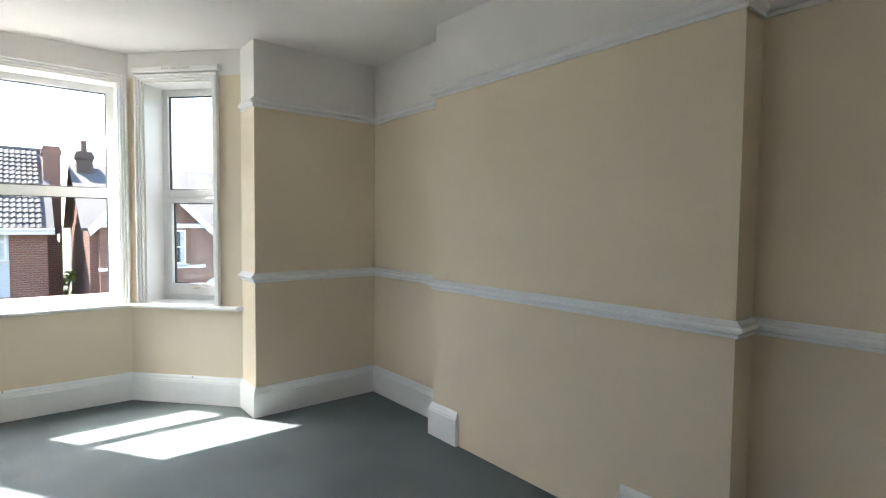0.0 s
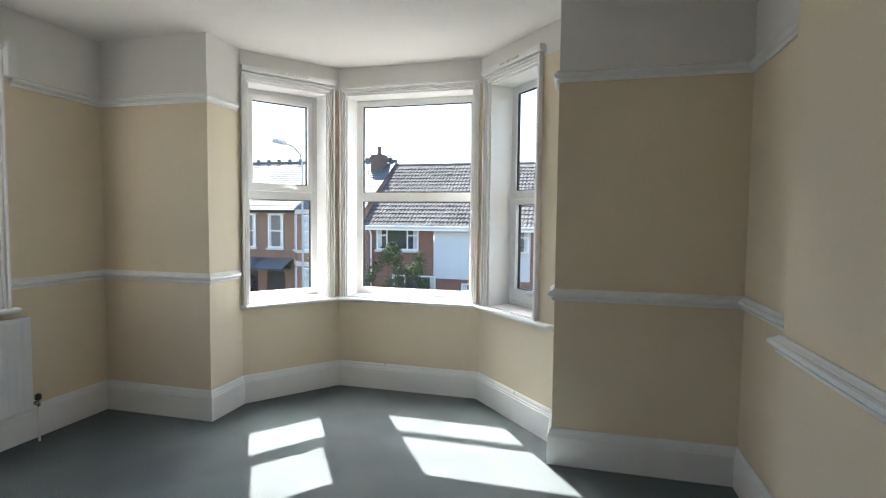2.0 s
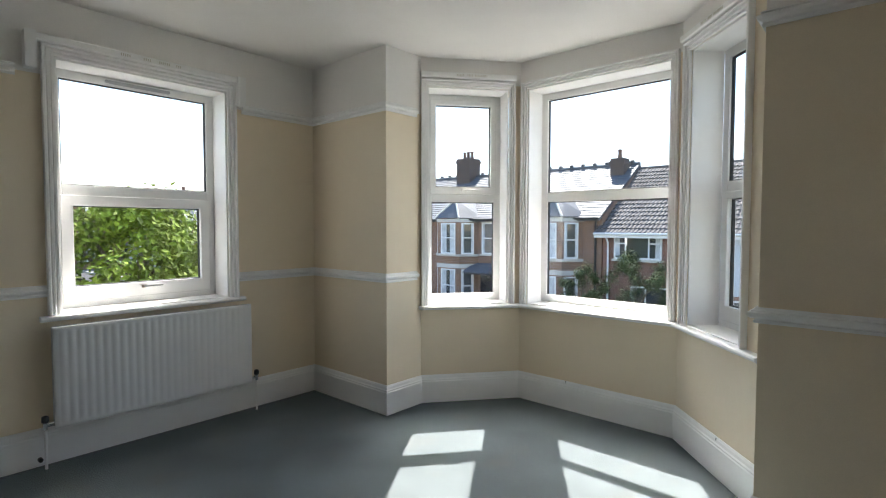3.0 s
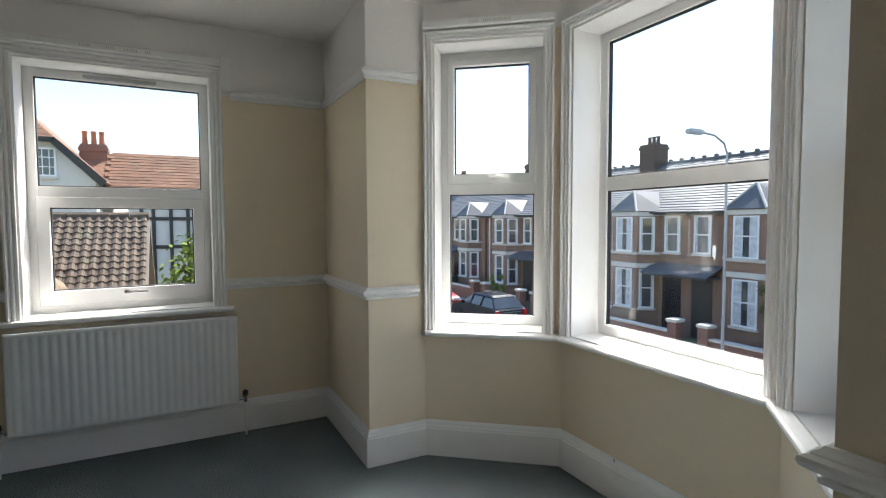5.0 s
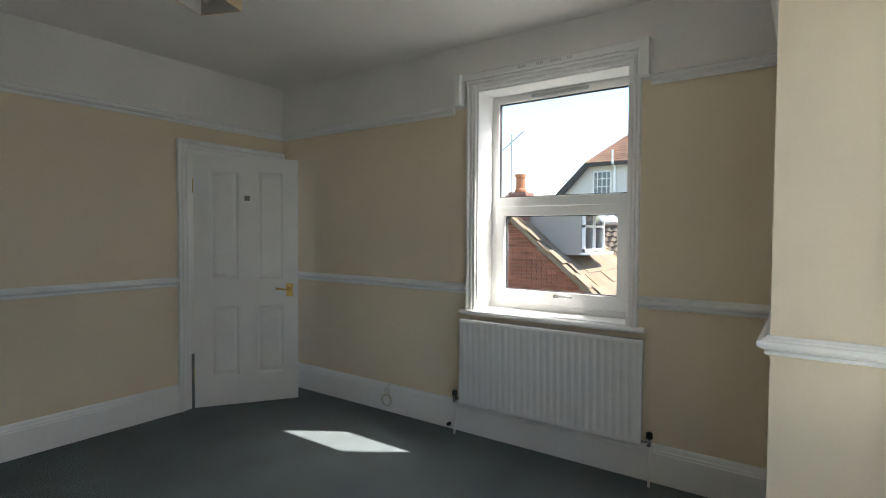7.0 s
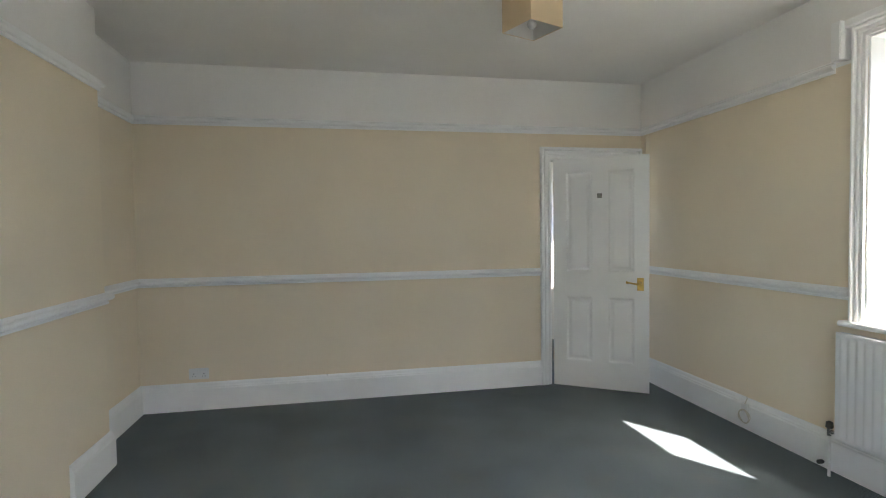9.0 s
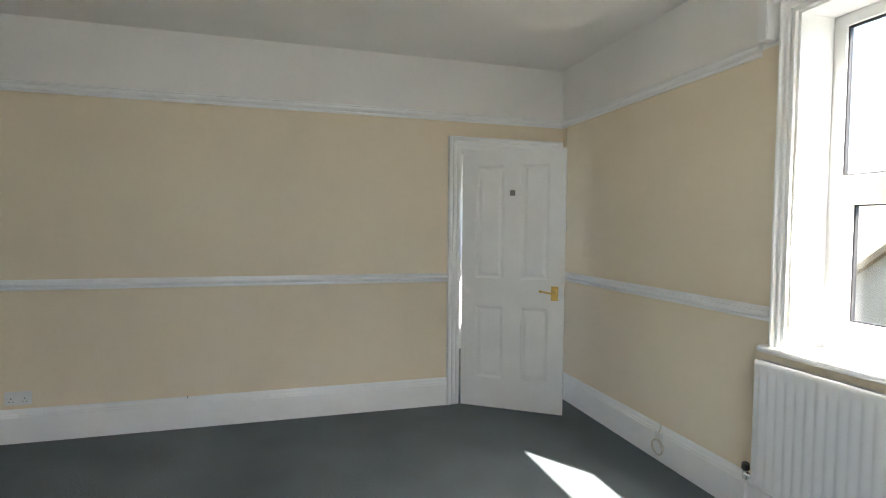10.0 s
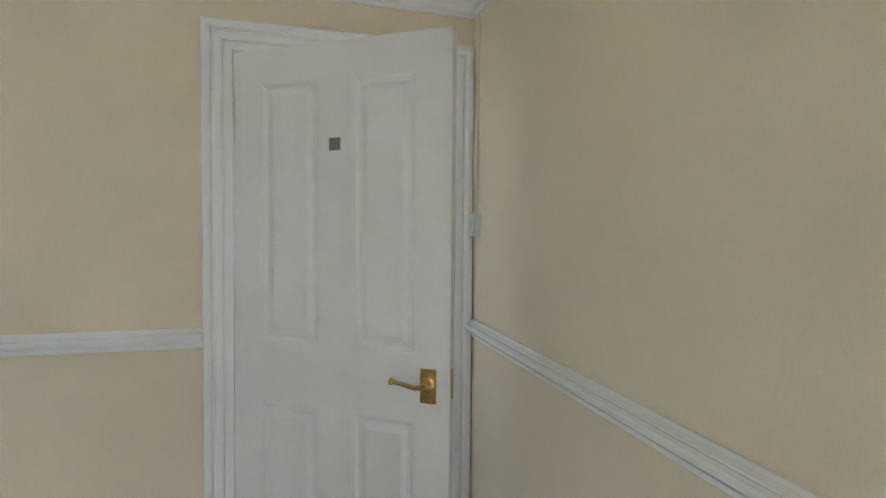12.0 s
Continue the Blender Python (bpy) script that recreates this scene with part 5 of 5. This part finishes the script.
def clay_roof_house():
    root = thing("house", pose(0, 0, 0), "house with long orange clay tile roof and black timber framing", "house")
    X = -20.5
    part("wall", box(X - 6, 1.97, GZ, X, 4.5, 2.5), RENDER_WHITE, root)
    bm = slab([(X + 0.3, 1.2, 2.4), (X + 0.3, 4.9, 2.4), (X - 2.2, 4.55, 4.25), (X - 2.2, 0.2, 4.25)], 0.1)
    slab([(X - 6.3, 1.2, 2.4), (X - 6.3, 4.9, 2.4), (X - 2.2, 4.55, 4.25), (X - 2.2, 0.2, 4.25)], 0.1, bm)
    part("roof", bm, TILE_RED, root)
    me = tile_mesh("roof_tile", 0.28, 0.26, 0.014, TILE_RED)
    up = Vector((-2.5, 0, 1.85))
    tiled(root, me, slope_frame(X + 0.3, 1.2, 2.41, (0, 1, 0), up), 13, 14, 0.28, 0.225, stagger=0.5, seed=4)
    for y in (2.35, 2.75, 3.35, 3.95):
        part("timber", box(X, y, -1.0, X + 0.05, y + 0.13, 2.35), DARK_WOOD, root)
    for z in (0.4, 1.5, 2.2):
        part("timber", box(X + 0.001, 2.0, z, X + 0.045, 4.45, z + 0.14), DARK_WOOD, root)
    chimney(root, X - 2.0, 0.75, 3.3, 4.55, 0.55, 0.9, 0, BRICK_SIDE)
    for y in (0.45, 0.75, 1.02):
        part("chimney_pot", lathe([(0.11, 4.54), (0.10, 4.62), (0.085, 4.96), (0.11, 5.0), (0.10, 5.08)], 10, None, pose(X - 2.0, y, 0)), TERRACOTTA, root)
    return root


clay_roof_house()


def tiled_outhouse():
    """The low roof of big brown tiles below the side window, and the brick gable with its dormer beside it."""
    root = thing("outbuilding", pose(0, 0, 0), "low outbuilding with brown interlocking concrete tile roof", "building")
    xr, zr, xe, ze = -12.4, 1.52, -9.2, -1.05
    y0, y1 = -1.8, 3.0
    part("wall", box(xr, y0, GZ, xe - 0.3, y1 - 0.12, ze), RENDER_WHITE, root)
    bm = slab([(xe, y0, ze), (xe, y1, ze), (xr, y1, zr), (xr, y0, zr)], 0.1)
    slab([(2 * xr - xe, y0, ze), (2 * xr - xe, y1, ze), (xr, y1, zr), (xr, y0, zr)], 0.1, bm)
    part("roof", bm, MORTAR, root)
    part("gable_wall", prism([(xe - 0.3, GZ), (xe - 0.3, ze), (xr, zr - 0.15), (2 * xr - xe + 0.3, ze), (2 * xr - xe + 0.3, GZ)], "y", y1 - 0.4, y1 - 0.2), BRICK_RED, root)
    w, h = 0.19, 0.205
    me = tile_mesh("roof_tile", w, h * 1.12, 0.028, TILE_BROWN, 0.045)
    up = Vector((xr - xe, 0, zr - ze))
    tiled(root, me, slope_frame(xe, y0, ze + 0.02, (0, 1, 0), up), int((y1 - y0) / w), int(up.length / h), w, h,
          lambda u, v: u + y0 > -0.9 + max(0.0, (1.0 - v / up.length)) * 1.0, 300, top_first=True)
    for k in range(10):
        ya = y1 - 0.42 * (k + 1)
        part("ridge_tile", tube(bmesh.new(), [(xr, ya, zr + 0.05), (xr, ya + 0.40, zr + 0.06)], 0.11, 8), TILE_BROWN, root)
    return root


tiled_outhouse()


def brick_gable_house():
    root = thing("house", pose(0, 0, 0), "brick gabled house with lichened slate roof and white dormer", "house")
    X = -8.0
    ya, za = -0.50, 1.78
    slope = 0.84
    yl = 4.0 - 1.2
    zl = za - slope * (yl - ya)
    yb = ya - 3.0
    zb2 = za - slope * 3.0
    part("wall", prism([(yb, GZ), (yl - 0.1, GZ), (yl - 0.1, zl - 0.12), (ya, za - 0.12), (yb, zb2 - 0.12)], "x", X - 3.2, X - 0.01), MORTAR, root)
    part("roof", slab([(X + 0.12, ya, za), (X + 0.12, yl, zl), (X - 3.4, yl, zl), (X - 3.4, ya, za)], 0.09,
                      slab([(X + 0.12, ya, za), (X + 0.12, yb, zb2), (X - 3.4, yb, zb2), (X - 3.4, ya, za)], 0.09)), SLATE_LICHEN, root)
    part("verge_mortar", prism([(ya, za - 0.02), (yl, zl - 0.02), (yl, zl - 0.10), (ya, za - 0.10)], "x", X - 0.005, X + 0.10), LICHEN, root)
    # slates on the slope towards the street
    me = tile_mesh("slate", 0.50, 0.40, 0.008, SLATE_LICHEN)
    up = Vector((0, ya - yl, za - zl))
    tiled(root, me, slope_frame(X + 0.14, yl, zl + 0.012, (-1, 0, 0), up), 7, int(up.length / 0.35), 0.50, 0.35, stagger=0.5, seed=6, name="slate")
    # ridge
    for k in range(8):
        part("ridge_tile", tube(bmesh.new(), [(X + 0.12 - 0.44 * k, ya, za + 0.03), (X + 0.12 - 0.44 * k - 0.42, ya, za + 0.04)], 0.10, 8), SLATE_LICHEN, root)
    # dormer
    dy = 0.02
    d = part("dormer", prism([(-0.10 + dy, 0.95), (0.86 + dy, 0.95), (0.86 + dy, 2.02), (-0.30 + dy, 2.02), (-0.30 + dy, 1.5)], "x", X - 1.75, X - 0.42), GREY_RENDER, root, "grey rendered dormer with white window")
    part("dormer_roof", box(X - 1.85, -0.42 + dy, 2.025, X - 0.34, 0.98 + dy, 2.10), GREY_METAL, d)
    bm = bmesh.new()
    t = 0.055
    w0, w1, z0, z1 = X - 1.72, X - 0.45, 1.02, 1.98
    for a, b, c, e in ((w0, w1, z0, z0 + t), (w0, w1, z1 - t, z1), (w0, w0 + t, z0, z1), (w1 - t, w1, z0, z1), ((w0 + w1) / 2 - 0.03, (w0 + w1) / 2 + 0.03, z0, z1), (w0, w1, 1.52, 1.57)):
        add_box(bm, a, 0.862 + dy, c, b, 0.92 + dy, e)
    fr = part("dormer_window", bm, PVC, d)
    for a, b in ((w0 + t, (w0 + w1) / 2 - 0.03), ((w0 + w1) / 2 + 0.03, w1 - t)):
        pn = part("open_sash", box(a, -0.02, -0.46, b, 0.02, 0.0), PVC, fr, "top-hung sash propped open")
        pn.matrix_basis = pose(0, 0.95 + dy, 1.98, 42)
    part("lower_pane", box(w0 + t, 0.866 + dy, z0 + t, w1 - t, 0.872 + dy, 1.52), FAR_GLASS, fr)
    part("upper_pane", box(w0 + t, 0.866 + dy, 1.57, w1 - t, 0.872 + dy, z1 - t), FAR_GLASS, fr)
    part("apron", box(X - 1.85, 0.86 + dy, 0.96, X - 0.36, 1.08 + dy, 1.0), PVC, d)
    # chimney with one tall pot
    bm = box(X - 0.62, ya - 0.20, 1.3, X - 0.20, ya + 0.22, 2.28)
    add_box(bm, X - 0.66, ya - 0.24, 2.14, X - 0.16, ya + 0.26, 2.22)
    ch = part("chimney", bm, BRICK_SIDE, root)
    part("chimney_pot", lathe([(0.13, 2.27), (0.13, 2.34), (0.105, 2.37), (0.10, 2.60), (0.125, 2.62), (0.12, 2.68)], 12, None, pose(X - 0.41, ya, 0)), TERRACOTTA, ch)
    # bricks of the gable
    me = bpy.data.meshes.new("brick")
    bm = box(0, 0, 0, 0.022, 0.215, 0.065)
    bmesh.ops.recalc_face_normals(bm, faces=bm.faces)
    bm.to_mesh(me)
    bm.free()
    me.materials.append(BRICK_PIECE)
    rng = random.Random(21)
    made = 0
    for r in range(30):
        z = 1.70 - 0.075 * (r + 1)
        y = ya - 0.3 - (0.1125 if r % 2 else 0)
        while y < yl and made < 300:
            top = za - 0.09 - slope * (y + 0.12 - ya)
            if z + 0.065 < top:
                ob = new("brick", me)
                ob.parent = root
                ob.matrix_basis = pose(X - 0.014 + rng.uniform(0, 0.004), y, z)
                made += 1
            y += 0.225
    return root


brick_gable_house()

root = thing("tv_aerial", pose(-9.5, -1.3, 1.06), "thin metal rooftop television aerial", "aerial")
part("mast", tube(bmesh.new(), [(0, 0, 0), (0, 0, 2.75)], 0.02), GREY_METAL, root)
part("boom", tube(bmesh.new(), [(0, -0.28, 2.36), (0, 0.34, 2.80)], 0.016), GREY_METAL, root)
for k in range(6):
    y = -0.24 + 0.10 * k
    part("element", tube(bmesh.new(), [(-0.22, y, 2.388 + 0.071 * k), (0.22, y, 2.388 + 0.071 * k)], 0.008, 6), GREY_METAL, root)

# ---- the far row beyond the tree ----
for y, wall_mat, roof_mat in ((10.4, RENDER_WHITE, TILE_RED), (16.8, BRICK_SIDE, TILE_GREY), (23.4, BRICK_SIDE, TILE_GREY)):
    root = thing("house", pose(-62, y, GZ), "distant gabled house at the end of the street", "house", "distant houses")
    part("wall", prism([(-3.0, 0), (3.0, 0), (3.0, 5.0), (0, 7.3), (-3.0, 5.0)], "x", -9, 0), wall_mat, root)
    bm = slab([(0.3, 0, 7.5), (0.3, 3.3, 4.85), (-9, 3.3, 4.85), (-9, 0, 7.5)], 0.1)
    slab([(0.3, 0, 7.5), (0.3, -3.3, 4.85), (-9, -3.3, 4.85), (-9, 0, 7.5)], 0.1, bm)
    part("roof", bm, roof_mat, root)
    for s in (-1, 1):
        part("barge_board", prism([(0, 7.52), (0, 7.22), (s * 3.2, 4.66), (s * 3.3, 4.92)], "x", 0.28, 0.36), PVC, root)
    for z in (1.0, 3.8):
        for wy in (-1.9, 0.5):
            house_window(root, face_x(0.02, wy, z), 1.4, 1.3, (0.5,), (), curtain=0)
